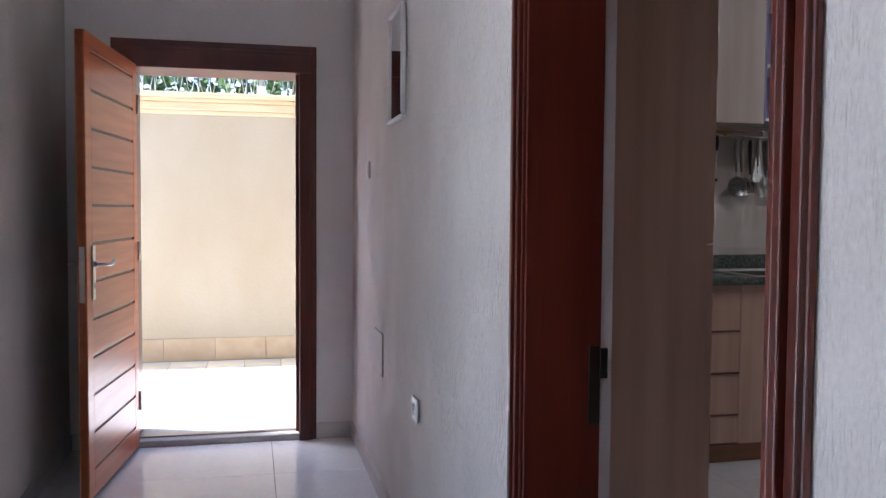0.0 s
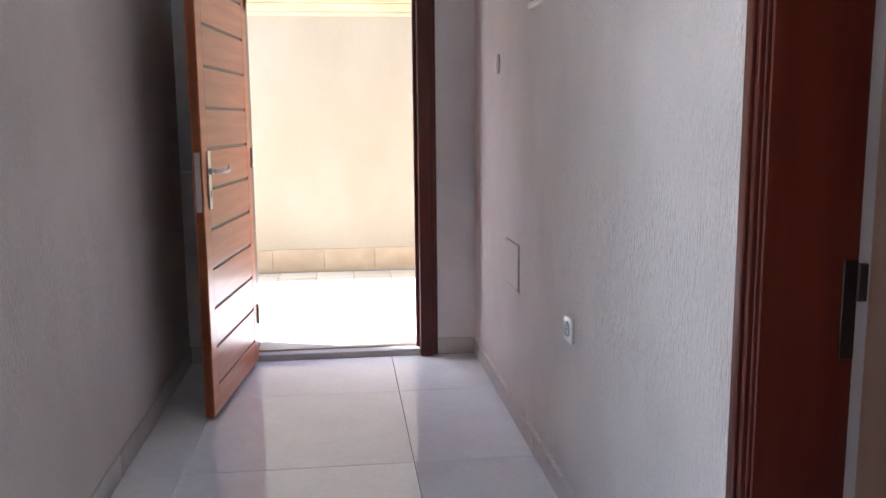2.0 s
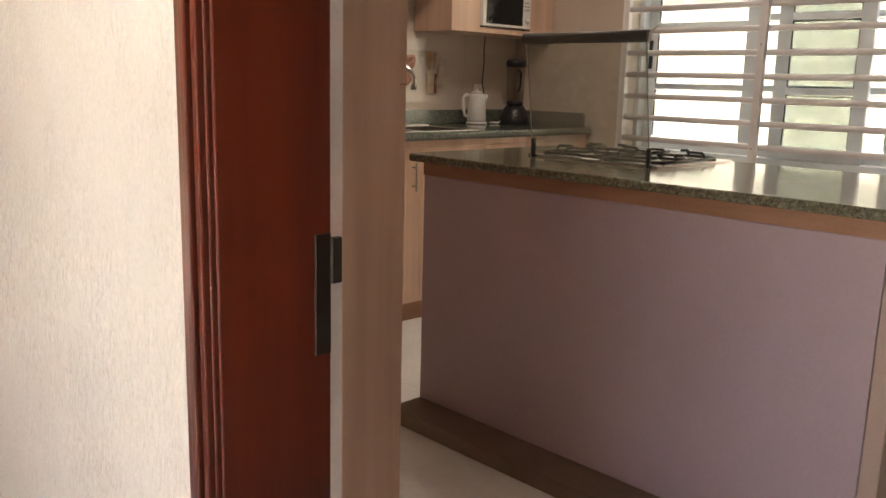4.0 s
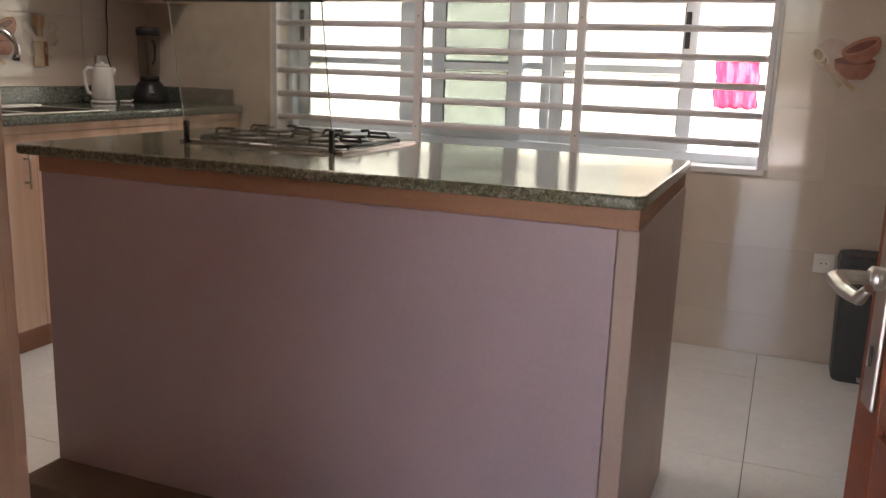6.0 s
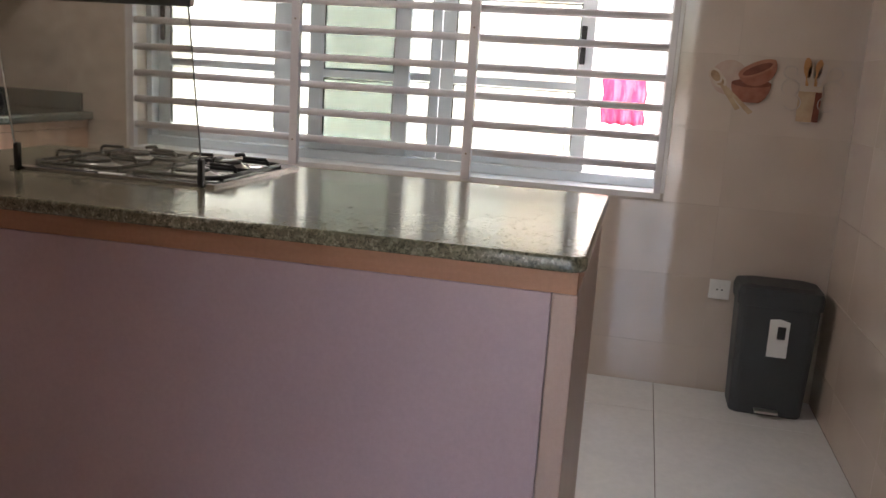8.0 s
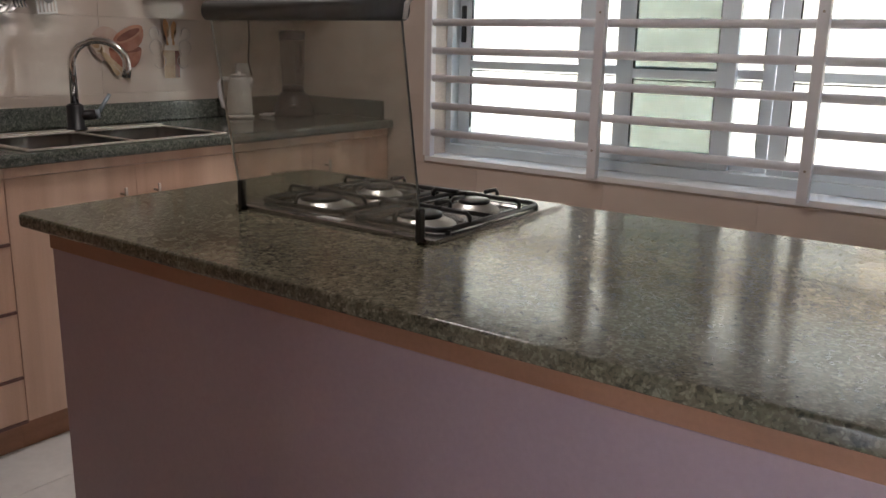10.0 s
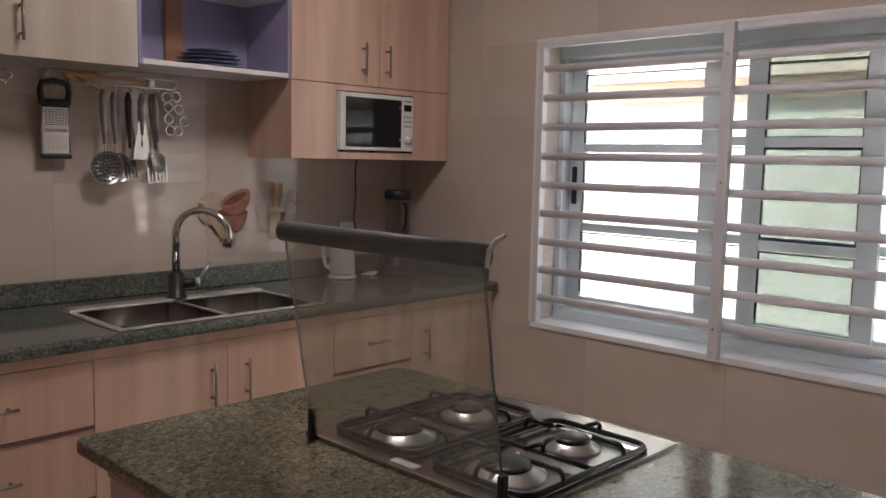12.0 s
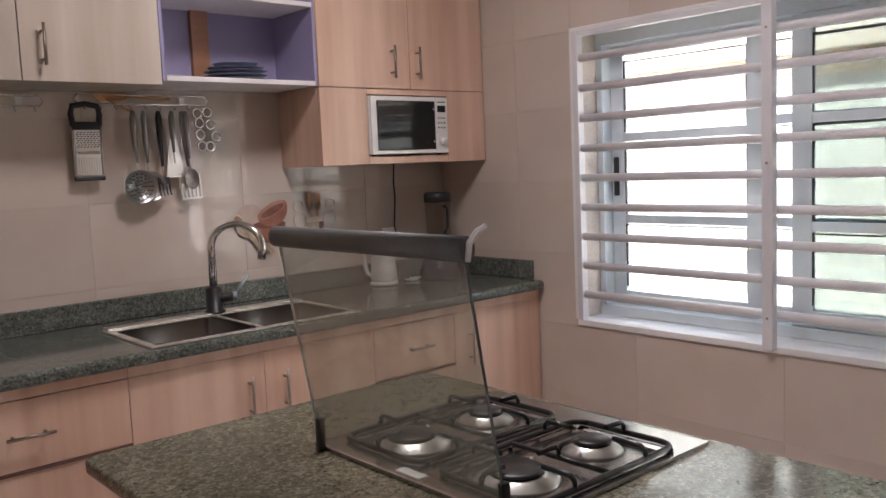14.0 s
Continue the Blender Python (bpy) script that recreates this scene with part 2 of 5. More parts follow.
MAUVE = material("mauve_island_panel", (0.385, 0.285, 0.315), 0.42, color2=(0.43, 0.32, 0.35), scale=(2, 2, 2), fine=0.03, bump=0.04, bump_scale=(30, 30, 30))
SHELF_WHITE = material("white_shelf_board", (0.74, 0.70, 0.70), 0.4)
GRANITE = granite_material("speckled_granite", ((0.054, 0.051, 0.036), (0.112, 0.105, 0.071), (0.163, 0.152, 0.104), (0.265, 0.245, 0.18)), 0.11)
GRANITE.node_tree.nodes["Principled BSDF"].inputs["Specular IOR Level"].default_value = 0.36
GRANITE_GREEN = granite_material("green_granite", ((0.042, 0.050, 0.042), (0.088, 0.099, 0.084), (0.132, 0.143, 0.121), (0.22, 0.225, 0.195)), 0.085)
STEEL = material("brushed_steel", (0.62, 0.60, 0.57), 0.3, 1.0, color2=(0.66, 0.64, 0.61), scale=(7, 7, 7), rough_var=0.05)
# one sink steel in two tones: shade coloured into bowls, light into the rim
SHADED_BOWL_STEEL = material("shaded_bowl_steel", (0.20, 0.19, 0.18), 0.33, 1.0, scale=(6, 6, 6), rough_var=0.05)
LIT_RIM_STEEL = material("lit_rim_steel", (0.84, 0.81, 0.78), 0.34, 1.0)
TOOL_STEEL = material("dull_tool_steel", (0.31, 0.30, 0.29), 0.3, 0.9, scale=(9, 9, 9))
HOB_STEEL = material("satin_hob_steel", (0.37, 0.36, 0.35), 0.24, 1.0, color2=(0.43, 0.42, 0.41), scale=(9, 9, 9), rough_var=0.06)
BURNER_ALLOY = material("dull_burner_alloy", (0.50, 0.49, 0.47), 0.30, 0.95, scale=(20, 20, 20), rough_var=0.06)
CHROME = material("chrome", (0.72, 0.71, 0.70), 0.09, 1.0)
BRONZE = material("satin_nickel", (0.36, 0.31, 0.26), 0.32, 1.0)
ALUMINIUM = material("grey_aluminium", (0.62, 0.67, 0.70), 0.38, 0.1, scale=(4, 4, 4))
ALU_GRIP = material("satin_grip_bar", (0.105, 0.11, 0.11), 0.55, 0.0, scale=(3, 30, 3))
IRON = material("dark_iron", (0.05, 0.042, 0.036), 0.4, 0.7)
BAR_PAINT = material("white_bar_paint", (0.66, 0.64, 0.66), 0.42, color2=(0.74, 0.72, 0.73), scale=(6, 6, 6), bump=0.06)
FRAME_WHITE = material("white_window_paint", (0.80, 0.79, 0.78), 0.5, color2=(0.70, 0.68, 0.66), scale=(7, 7, 7), mix=(0.5, 0.8))
ENAMEL = material("black_enamel", (0.012, 0.012, 0.013), 0.32, fine=0.2)
BLACK = material("black_plastic", (0.018, 0.018, 0.02), 0.4, fine=0.1)
GREY_BIN = material("charcoal_bin_plastic", (0.045, 0.05, 0.055), 0.5, scale=(5, 5, 5), bump=0.05, bump_scale=(200, 200, 200))
WHITE_PLASTIC = material("white_plastic", (0.72, 0.70, 0.67), 0.35, fine=0.02)
PAPER = material("white_paper_label", (0.75, 0.75, 0.75), 0.7)
OVEN_BLACK = material("dark_oven_glass", (0.01, 0.011, 0.012), 0.05)
OVEN_BLACK.node_tree.nodes["Principled BSDF"].inputs["IOR"].default_value = 1.36
TERRACOTTA = material("terracotta_print", (0.15, 0.045, 0.027), 0.2, color2=(0.22, 0.072, 0.043), scale=(25, 25, 25))
PRINT_ROSE = material("rose_clay_print", (0.27, 0.095, 0.056), 0.2, color2=(0.36, 0.145, 0.09), scale=(25, 25, 25))
PRINT_BOWL = material("light_clay_print", (0.34, 0.14, 0.085), 0.2, color2=(0.42, 0.19, 0.12), scale=(25, 25, 25))
PRINT_BLUSH = material("blush_print", (0.50, 0.36, 0.29), 0.2, color2=(0.55, 0.42, 0.35), scale=(25, 25, 25))
PRINT_TAN = material("tan_print", (0.42, 0.29, 0.18), 0.2, color2=(0.54, 0.41, 0.27), scale=(25, 25, 25))
PRINT_BROWN = material("brown_print", (0.25, 0.15, 0.08), 0.22, color2=(0.4, 0.27, 0.16), scale=(30, 30, 30))
PRINT_CREAM = material("cream_print", (0.60, 0.52, 0.42), 0.22, color2=(0.54, 0.43, 0.33), scale=(25, 25, 25))
PRINT_GREY = material("pale_grey_print", (0.52, 0.46, 0.42), 0.22, scale=(25, 25, 25))
SPOON_WOOD = material("spoon_wood", (0.42, 0.19, 0.06), 0.5, color2=(0.55, 0.29, 0.11), scale=(10, 60, 60))
PINK = material("pink_cloth", (0.72, 0.05, 0.15), 0.9, color2=(0.82, 0.16, 0.26), scale=(22, 22, 3), mix=(0.48, 0.56), fine=0.1)
CERAMIC = material("blue_grey_crockery", (0.24, 0.27, 0.36), 0.25, color2=(0.31, 0.34, 0.43), scale=(9, 9, 9))
FOLIAGE = material("leaves", (0.035, 0.085, 0.022), 0.55, color2=(0.10, 0.17, 0.045), scale=(6, 6, 6))
WIRE = material("galvanised_wire", (0.30, 0.31, 0.31), 0.5, 0.6)
STONE_SILL = material("grey_stone_sill", (0.40, 0.39, 0.37), 0.4, scale=(10, 10, 10), fine=0.12)
BLUE_GREY = material("pale_tap_lever", (0.42, 0.50, 0.56), 0.25, 0.5)
# glowing cover of the assumed kitchen lamp
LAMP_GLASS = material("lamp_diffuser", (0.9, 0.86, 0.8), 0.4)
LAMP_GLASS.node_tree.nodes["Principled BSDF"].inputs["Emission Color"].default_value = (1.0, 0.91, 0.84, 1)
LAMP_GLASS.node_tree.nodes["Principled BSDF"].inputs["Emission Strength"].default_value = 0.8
MIRROR = material("mirror", (0.85, 0.86, 0.86), 0.02, 1.0)
CLEAR_PANE = glass_material("clear_pane", (0.95, 0.96, 0.955))
PANE = glass_material("window_pane", (0.68, 0.725, 0.715))
GREEN_PANE = glass_material("green_tinted_pane", (0.50, 0.53, 0.515))
LID_GLASS = glass_material("smoked_lid_glass", (0.90, 0.905, 0.88), 1.5, 0.0, 0.17)
JAR_GLASS = glass_material("jar_glass", (0.80, 0.80, 0.78), 1.5)


# ---- builders ----
def part(name, bm, mat, parent=None, label="", smooth=False):
    me = bpy.data.meshes.new(name)
    if smooth:
        for f in bm.faces:
            f.smooth = len(f.verts) <= 4
    bm.to_mesh(me)
    bm.free()
    me.materials.append(mat)
    ob = new(name, me)
    if parent:
        ob.parent = parent
    if label:
        ob["label"] = label
    return ob


def thing(name, label, category, at=(0, 0, 0), group="", kind="", turn=0.0):
    ob = new(name)
    ob.location = at
    ob.rotation_euler = (0, 0, turn)
    ob.empty_display_size = 0.05
    return tagged(ob, label, category, group, kind)


def box(x0, x1, y0, y1, z0, z1, bevel=0.0, bm=None):
    t = bmesh.new()
    bmesh.ops.create_cube(t, size=1.0)
    for v in t.verts:
        v.co = Vector((x0 + (v.co.x + 0.5) * (x1 - x0), y0 + (v.co.y + 0.5) * (y1 - y0), z0 + (v.co.z + 0.5) * (z1 - z0)))
    if bevel:
        bmesh.ops.bevel(t, geom=t.edges[:], offset=bevel, segments=2, affect='EDGES', profile=0.5, clamp_overlap=True)
    return merge(bm, t)


def merge(bm, t):
    if bm is None:
        return t
    me = bpy.data.meshes.new("temp")
    t.to_mesh(me)
    t.free()
    bm.from_mesh(me)
    bpy.data.meshes.remove(me)
    return bm


def tube(points, r, n=10, bm=None, cap=True):
    """A round bar along a line of points; r is one radius or one for each point."""
    bm = bm or bmesh.new()
    pts = [Vector(p) for p in points]
    rs = r if isinstance(r, (list, tuple)) else [r] * len(pts)
    rings, side = [], None
    for i, p in enumerate(pts):
        d = (pts[min(i + 1, len(pts) - 1)] - pts[max(i - 1, 0)]).normalized()
        if side is None:
            side = d.orthogonal().normalized()
        side = (side - d * side.dot(d)).normalized()
        up = d.cross(side)
        rings.append([bm.verts.new(p + (side * math.cos(a) + up * math.sin(a)) * rs[i]) for a in (2 * math.pi * k / n for k in range(n))])
    for a, b in zip(rings, rings[1:]):
        for k in range(n):
            bm.faces.new((a[k], a[(k + 1) % n], b[(k + 1) % n], b[k]))
    if cap:
        bm.faces.new(rings[0][::-1])
        bm.faces.new(rings[-1])
    return bm


def lathe(profile, n=24, at=(0, 0, 0), bm=None):
    """A turned body: profile of (radius, height)."""
    bm = bm or bmesh.new()
    at = Vector(at)
    rings = []
    for r, z in profile:
        if r < 1e-5:
            rings.append([bm.verts.new(at + Vector((0, 0, z)))])
        else:
            rings.append([bm.verts.new(at + Vector((r * math.cos(2 * math.pi * k / n), r * math.sin(2 * math.pi * k / n), z))) for k in range(n)])
    for a, b in zip(rings, rings[1:]):
        for k in range(n):
            q = (k + 1) % n
            f = [a[k], a[q], b[q], b[k]] if len(a) > 1 and len(b) > 1 else ([a[0], b[q], b[k]] if len(a) == 1 else [a[k], a[q], b[0]])
            if len(set(f)) > 2:
                bm.faces.new(f)
    bmesh.ops.recalc_face_normals(bm, faces=bm.faces[:])
    return bm


def prism(outline, place, depth, bm=None):
    """A flat outline of (u, v) given thickness; place(u, v, w) gives the point, w from 0 to depth."""
    bm = bm or bmesh.new()
    a = [bm.verts.new(place(u, v, 0)) for u, v in outline]
    b = [bm.verts.new(place(u, v, depth)) for u, v in outline]
    bm.faces.new(a[::-1])
    bm.faces.new(b)
    for i in range(len(a)):
        j = (i + 1) % len(a)
        bm.faces.new((a[i], a[j], b[j], b[i]))
    bmesh.ops.recalc_face_normals(bm, faces=bm.faces[:])
    return bm


def ellipse(cu, cv, ru, rv, a0=0, a1=360, n=24, tilt=0.0):
    c, s = math.cos(radians(tilt)), math.sin(radians(tilt))
    out = []
    full = abs(a1 - a0) >= 360
    for k in range(n if full else n + 1):
        a = radians(a0 + (a1 - a0) * k / n)
        u, v = ru * math.cos(a), rv * math.sin(a)
        out.append((cu + u * c - v * s, cv + u * s + v * c))
    return out


def structure(name, bm, mat, label, category):
    return tagged(part(name, bm, mat), label, category, kind="structure")


def bar_handle(p0, p1, out, parent, r=0.0052):
    """A bar pull on two stubs; out is the way it stands off the door."""
    p0, p1, out = Vector(p0), Vector(p1), Vector(out)
    d = (p1 - p0).normalized()
    bm = tube([p0 + out * 0.03, p1 + out * 0.03], r, 10)
    for k in (0.17, 0.83):
        q = p0.lerp(p1, k)
        tube([q, q + out * 0.03], r * 0.8, 8, bm)
    return part("handle", bm, BRONZE, parent, "satin metal bar handle", True)


# ---- large structure ----
HALL_W, HALL_N, HALL_S = -1.50, 5.14, -2.6
KS = 0.878
CEIL = 2.80
WIN = (1.568, 4.005, 0.81, 1.975)          # y0, y1, z0, z1 of the kitchen window
DOOR_Y0, DOOR_Y1, DOOR_H = 1.175, 2.075, 2.09   # opening in the partition
ENT_X0, ENT_X1, ENT_H = -1.235, -0.235, 2.13    # entrance opening


def wall_x(x0, x1, y0, y1, openings=()):
    """A wall that runs along y, with openings (y0, y1, z0, z1)."""
    bm = bmesh.new()
    y = y0
    for a, b, c, d in sorted(openings):
        box(x0, x1, y, a, 0, CEIL, bm=bm)
        if c > 0:
            box(x0, x1, a, b, 0, c, bm=bm)
        box(x0, x1, a, b, d, CEIL, bm=bm)
        y = b
    return box(x0, x1, y, y1, 0, CEIL, bm=bm)


def wall_y(y0, y1, x0, x1, openings=()):
    bm = bmesh.new()
    x = x0
    for a, b, c, d in sorted(openings):
        box(x, a, y0, y1, 0, CEIL, bm=bm)
        if c > 0:
            box(a, b, y0, y1, 0, c, bm=bm)
        box(a, b, y0, y1, d, CEIL, bm=bm)
        x = b
    return box(x, x1, y0, y1, 0, CEIL, bm=bm)


structure("ground", box(-300, 300, -300, 300, -0.3, -0.06), GROUND, "bare earth ground around the house", "ground")
structure("floor_hall", box(-1.72, 0.0, -2.82, 5.14, -0.055, -0.008), FLOOR_GROUT, "dark grout bed under white hall tiles", "floor")
structure("floor_kitchen", box(0.0, 3.66, 0.65, 5.05, -0.055, -0.008), FLOOR_GROUT, "dark grout bed under white kitchen tiles", "floor")
structure("wall_hall_west", wall_x(-1.72, HALL_W, 2.60, 5.14), PLASTER, "off-white rough textured plaster hall wall", "wall")
structure("wall_partition", wall_x(0.0, 0.192, -2.82, 5.14, [(DOOR_Y0, DOOR_Y1, 0, DOOR_H)]), PLASTER,
          "off-white combed plaster wall between hall and kitchen", "wall")
structure("wall_entrance", wall_y(5.14, 5.40, -1.72, 0.192, [(ENT_X0, ENT_X1, 0, ENT_H)]), PLASTER_FLAT,
          "off-white plaster wall round the entrance door", "wall")
structure("wall_hall_south", wall_y(-2.82, -2.6, HALL_W, 0.0), PLASTER, "off-white plaster end wall of the hall", "wall")
structure("wall_kitchen_north", wall_y(4.8318, 5.05, 0.192, 3.90), GROUT, "kitchen back wall under cream tiles", "wall")
structure("wall_kitchen_east", wall_x(3.6618, 3.90, 0.65, 4.8318, [WIN]), GROUT, "kitchen window wall under cream tiles", "wall")
structure("wall_kitchen_south", wall_y(0.65, KS - 0.0018, 0.192, 3.6618), GROUT, "kitchen side wall under cream tiles", "wall")
structure("ceiling_hall", box(-1.72, 0.192, -2.82, 5.40, CEIL, CEIL + 0.2), CEILING, "flat white painted hall ceiling", "ceiling")
structure("ceiling_kitchen", box(0.192, 3.90, 0.65, 5.05, CEIL, CEIL + 0.2), CEILING, "flat white painted kitchen ceiling", "ceiling")

# unseen living room, added so that daylight reaches the hall from the west
structure("wall_living_north", wall_y(2.38, 2.60, -3.62, HALL_W), PLASTER_FLAT, "off-white plaster wall of the unseen living room", "wall")
structure("wall_living_south", wall_y(-2.82, -2.6, -3.62, HALL_W), PLASTER_FLAT, "off-white plaster wall of the unseen living room", "wall")
structure("wall_living_west", wall_x(-3.62, -3.40, -2.6, 2.38, [(0.5, 2.30, 0.15, 2.45)]), PLASTER_FLAT, "off-white plaster wall with a window added for light", "wall")
structure("floor_living", box(-3.62, -1.72, -2.82, 2.60, -0.055, -0.001), FLOOR_TILE, "white glossy tiled floor of the unseen living room", "floor")
structure("ceiling_living", box(-3.62, -1.72, -2.82, 2.60, CEIL, CEIL + 0.2), CEILING, "flat white painted ceiling of the unseen living room", "ceiling")

# yard in front of the entrance and strip behind the kitchen
# pale slab out of view, added to reflect sun through the living room window
structure("terrace", box(-9.0, -3.62, -6.0, 5.2, -0.058, -0.012, 0.004), YARD_TILE, "unseen pale paving, added to bounce sunlight into the hall", "pavement")
structure("yard_floor", box(-6.0, 5.6, 5.40, 7.78, -0.055, -0.012), FLOOR_GROUT, "tiled front yard floor bed", "floor")
structure("side_yard_floor", box(3.90, 5.6, -2.0, 5.40, -0.055, -0.004), YARD_TILE, "pale paved strip beside the kitchen", "pavement")
structure("side_yard_wall", box(5.6, 5.8, -2.0, 7.78, -0.055, 3.3), WHITE_WALL, "white rendered garden wall behind the kitchen", "wall")
bm = bmesh.new()
for a, b, d in ((1.87, 1.90, 0.02), (1.90, 1.99, 0.04), (1.99, 2.10, 0.08)):
    box(5.6 - d, 5.597, -2.0, 7.67, a, b, 0.006, bm)
structure("side_wall_pilaster", box(5.572, 5.598, 2.15, 2.49, 0.0, 1.868, 0.006), SIDE_TRIM, "flat peach pilaster on the side yard wall", "trim")
structure("side_wall_moulding", bm, SIDE_TRIM, "stepped peach moulding on the side yard wall", "trim")


def yard_wall():
    ob = structure("yard_wall", box(-6.0, 5.8, 7.78, 7.98, -0.055, 2.07), YARD_WALL, "cream rendered garden wall facing the entrance", "wall")
    bm = bmesh.new()
    for z0, z1, d in ((2.07, 2.105, 0.02), (2.105, 2.17, 0.04), (2.17, 2.20, 0.07), (2.20, 2.245, 0.10)):
        box(-6.0, 5.8, 7.78 - d, 7.98 + d, z0, z1, 0.006, bm)
    part("moulding", bm, YARD_TRIM, ob, "stepped ochre coping along the wall top")
    x = -6.0 + 0.10
    n = 0
    while x < 5.3:
        q = part("skirting_tile", box(x + 0.002, x + 0.418, 7.768, 7.78, 0.0, 0.19 + 0.002 * (n % 2), 0.002), YARD_SKIRT, ob)
        x += 0.42
        n += 1
    return ob


yard_wall()

# ---- openings: frames and doors ----
def entrance_frame():
    ob = thing("door_1", "red-brown varnished wooden entrance frame", "door frame", (0, 0, 0), kind="structure")
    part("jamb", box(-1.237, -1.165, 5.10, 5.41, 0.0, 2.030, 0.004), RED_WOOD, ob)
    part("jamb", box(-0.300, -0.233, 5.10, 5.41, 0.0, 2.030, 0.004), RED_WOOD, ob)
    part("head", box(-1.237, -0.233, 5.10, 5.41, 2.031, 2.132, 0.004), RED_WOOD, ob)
    for x0, x1 in ((-1.275, -1.185), (-0.300, -0.207)):
        bm = box(x0, x1, 5.118, 5.139, 0.0, 2.06, 0.004)
        box(x0 + 0.018, x1 - 0.018, 5.112, 5.120, 0.0, 2.06, 0.003, bm)
        part("casing", bm, RED_WOOD, ob)
    bm = box(-1.275, -0.207, 5.117, 5.139, 2.062, 2.180, 0.004)
    box(-1.262, -0.228, 5.110, 5.119, 2.08, 2.155, 0.003, bm)
    part("casing", bm, RED_WOOD, ob)
    part("door_stop", box(-0.318, -0.298, 5.17, 5.20, 0.0, 2.05, 0.002), RED_WOOD, ob)
    return ob


entrance_frame()
structure("threshold", box(-1.165, -0.30, 5.125, 5.41, -0.02, 0.034, 0.006), STONE_SILL, "grey stone threshold under the entrance door", "threshold")
structure("threshold_strip", box(-1.165, -0.30, 5.19, 5.225, 0.034, 0.044, 0.002), BRONZE, "dark metal weather strip on the threshold", "threshold")


def lever_set(leaf, u, z, side, toward):
    """Long back plate with a lever and a key hole on a door face; side is +1 or -1, toward the way the lever points along the leaf."""
    y0 = 0.020 * side
    pl = part("lock_plate", box(u - 0.020, u + 0.020, min(y0, y0 + 0.007 * side), max(y0, y0 + 0.007 * side), z - 0.125, z + 0.115, 0.003), STEEL, leaf, "tall brushed steel back plate")
    y1 = y0 + 0.007 * side
    bm = lathe([(0.0, 0), (0.014, 0), (0.014, 0.012), (0.010, 0.016), (0.0, 0.016)], 14)
    bmesh.ops.rotate(bm, verts=bm.verts[:], matrix=Matrix.Rotation(radians(-90 * side), 3, 'X'))
    bmesh.ops.translate(bm, verts=bm.verts[:], vec=(u, y1, z + 0.03))
    s = toward
    tube([(u, y1, z + 0.03), (u, y1 + 0.045 * side, z + 0.03), (u + 0.012 * s, y1 + 0.055 * side, z + 0.03), (u + 0.06 * s, y1 + 0.055 * side, z + 0.028),
          (u + 0.105 * s, y1 + 0.052 * side, z + 0.030), (u + 0.125 * s, y1 + 0.050 * side, z + 0.046)],
         [0.008, 0.008, 0.0085, 0.0085, 0.0075, 0.005], 10, bm)
    part("lever", bm, STEEL, leaf, "curved steel lever", True)
    bm = box(u - 0.004, u + 0.004, min(y1, y1 + 0.002 * side), max(y1, y1 + 0.002 * side), z - 0.075, z - 0.050, 0.001)
    part("keyhole", bm, BLACK, leaf)


def boarded_leaf(name, label, at, turn, width, height, grooves, mat):
    """A door leaf: core, two stiles, rails and a stack of boards parted by grooves. Local x runs from hinge to free edge."""
    leaf = thing(name, label, "door", at, turn=turn)
    part("core", box(0.0, width, -0.012, 0.012, 0.008, height), RED_WOOD, leaf)
    part("stile", box(0.0, 0.075, -0.020, 0.020, 0.008, height, 0.003), mat, leaf)
    part("stile", box(width - 0.085, width, -0.020, 0.020, 0.008, height, 0.003), mat, leaf)
    zs = [0.008] + grooves + [height]
    for k, (a, b) in enumerate(zip(zs, zs[1:])):
        g = 0.0065
        part("board", box(0.0755, width - 0.0855, -0.0195, 0.0195, a + (g if k else 0), b - (g if k < len(zs) - 2 else 0), 0.0025), mat, leaf)
    part("faceplate", box(width - 0.001, width + 0.003, -0.011, 0.011, 0.87, 1.11, 0.001), STEEL, leaf, "brushed steel mortise lock plate")
    part("latch", box(width + 0.003, width + 0.011, -0.006, 0.006, 1.02, 1.045, 0.001), STEEL, leaf)
    for z in (0.25, 1.05, 1.82):
        part("hinge", tube([(-0.006, 0.022, z - 0.05), (-0.006, 0.022, z + 0.05)], 0.008, 10), BRONZE, leaf, "", True)
    return leaf


G = [0.126 + 0.166 * k for k in range(12)]
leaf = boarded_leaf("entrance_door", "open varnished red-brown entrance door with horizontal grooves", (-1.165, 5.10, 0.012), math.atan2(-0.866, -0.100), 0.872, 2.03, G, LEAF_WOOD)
lever_set(leaf, 0.872 - 0.085, 1.0, 1, -1)
lever_set(leaf, 0.872 - 0.085, 1.0, -1, -1)


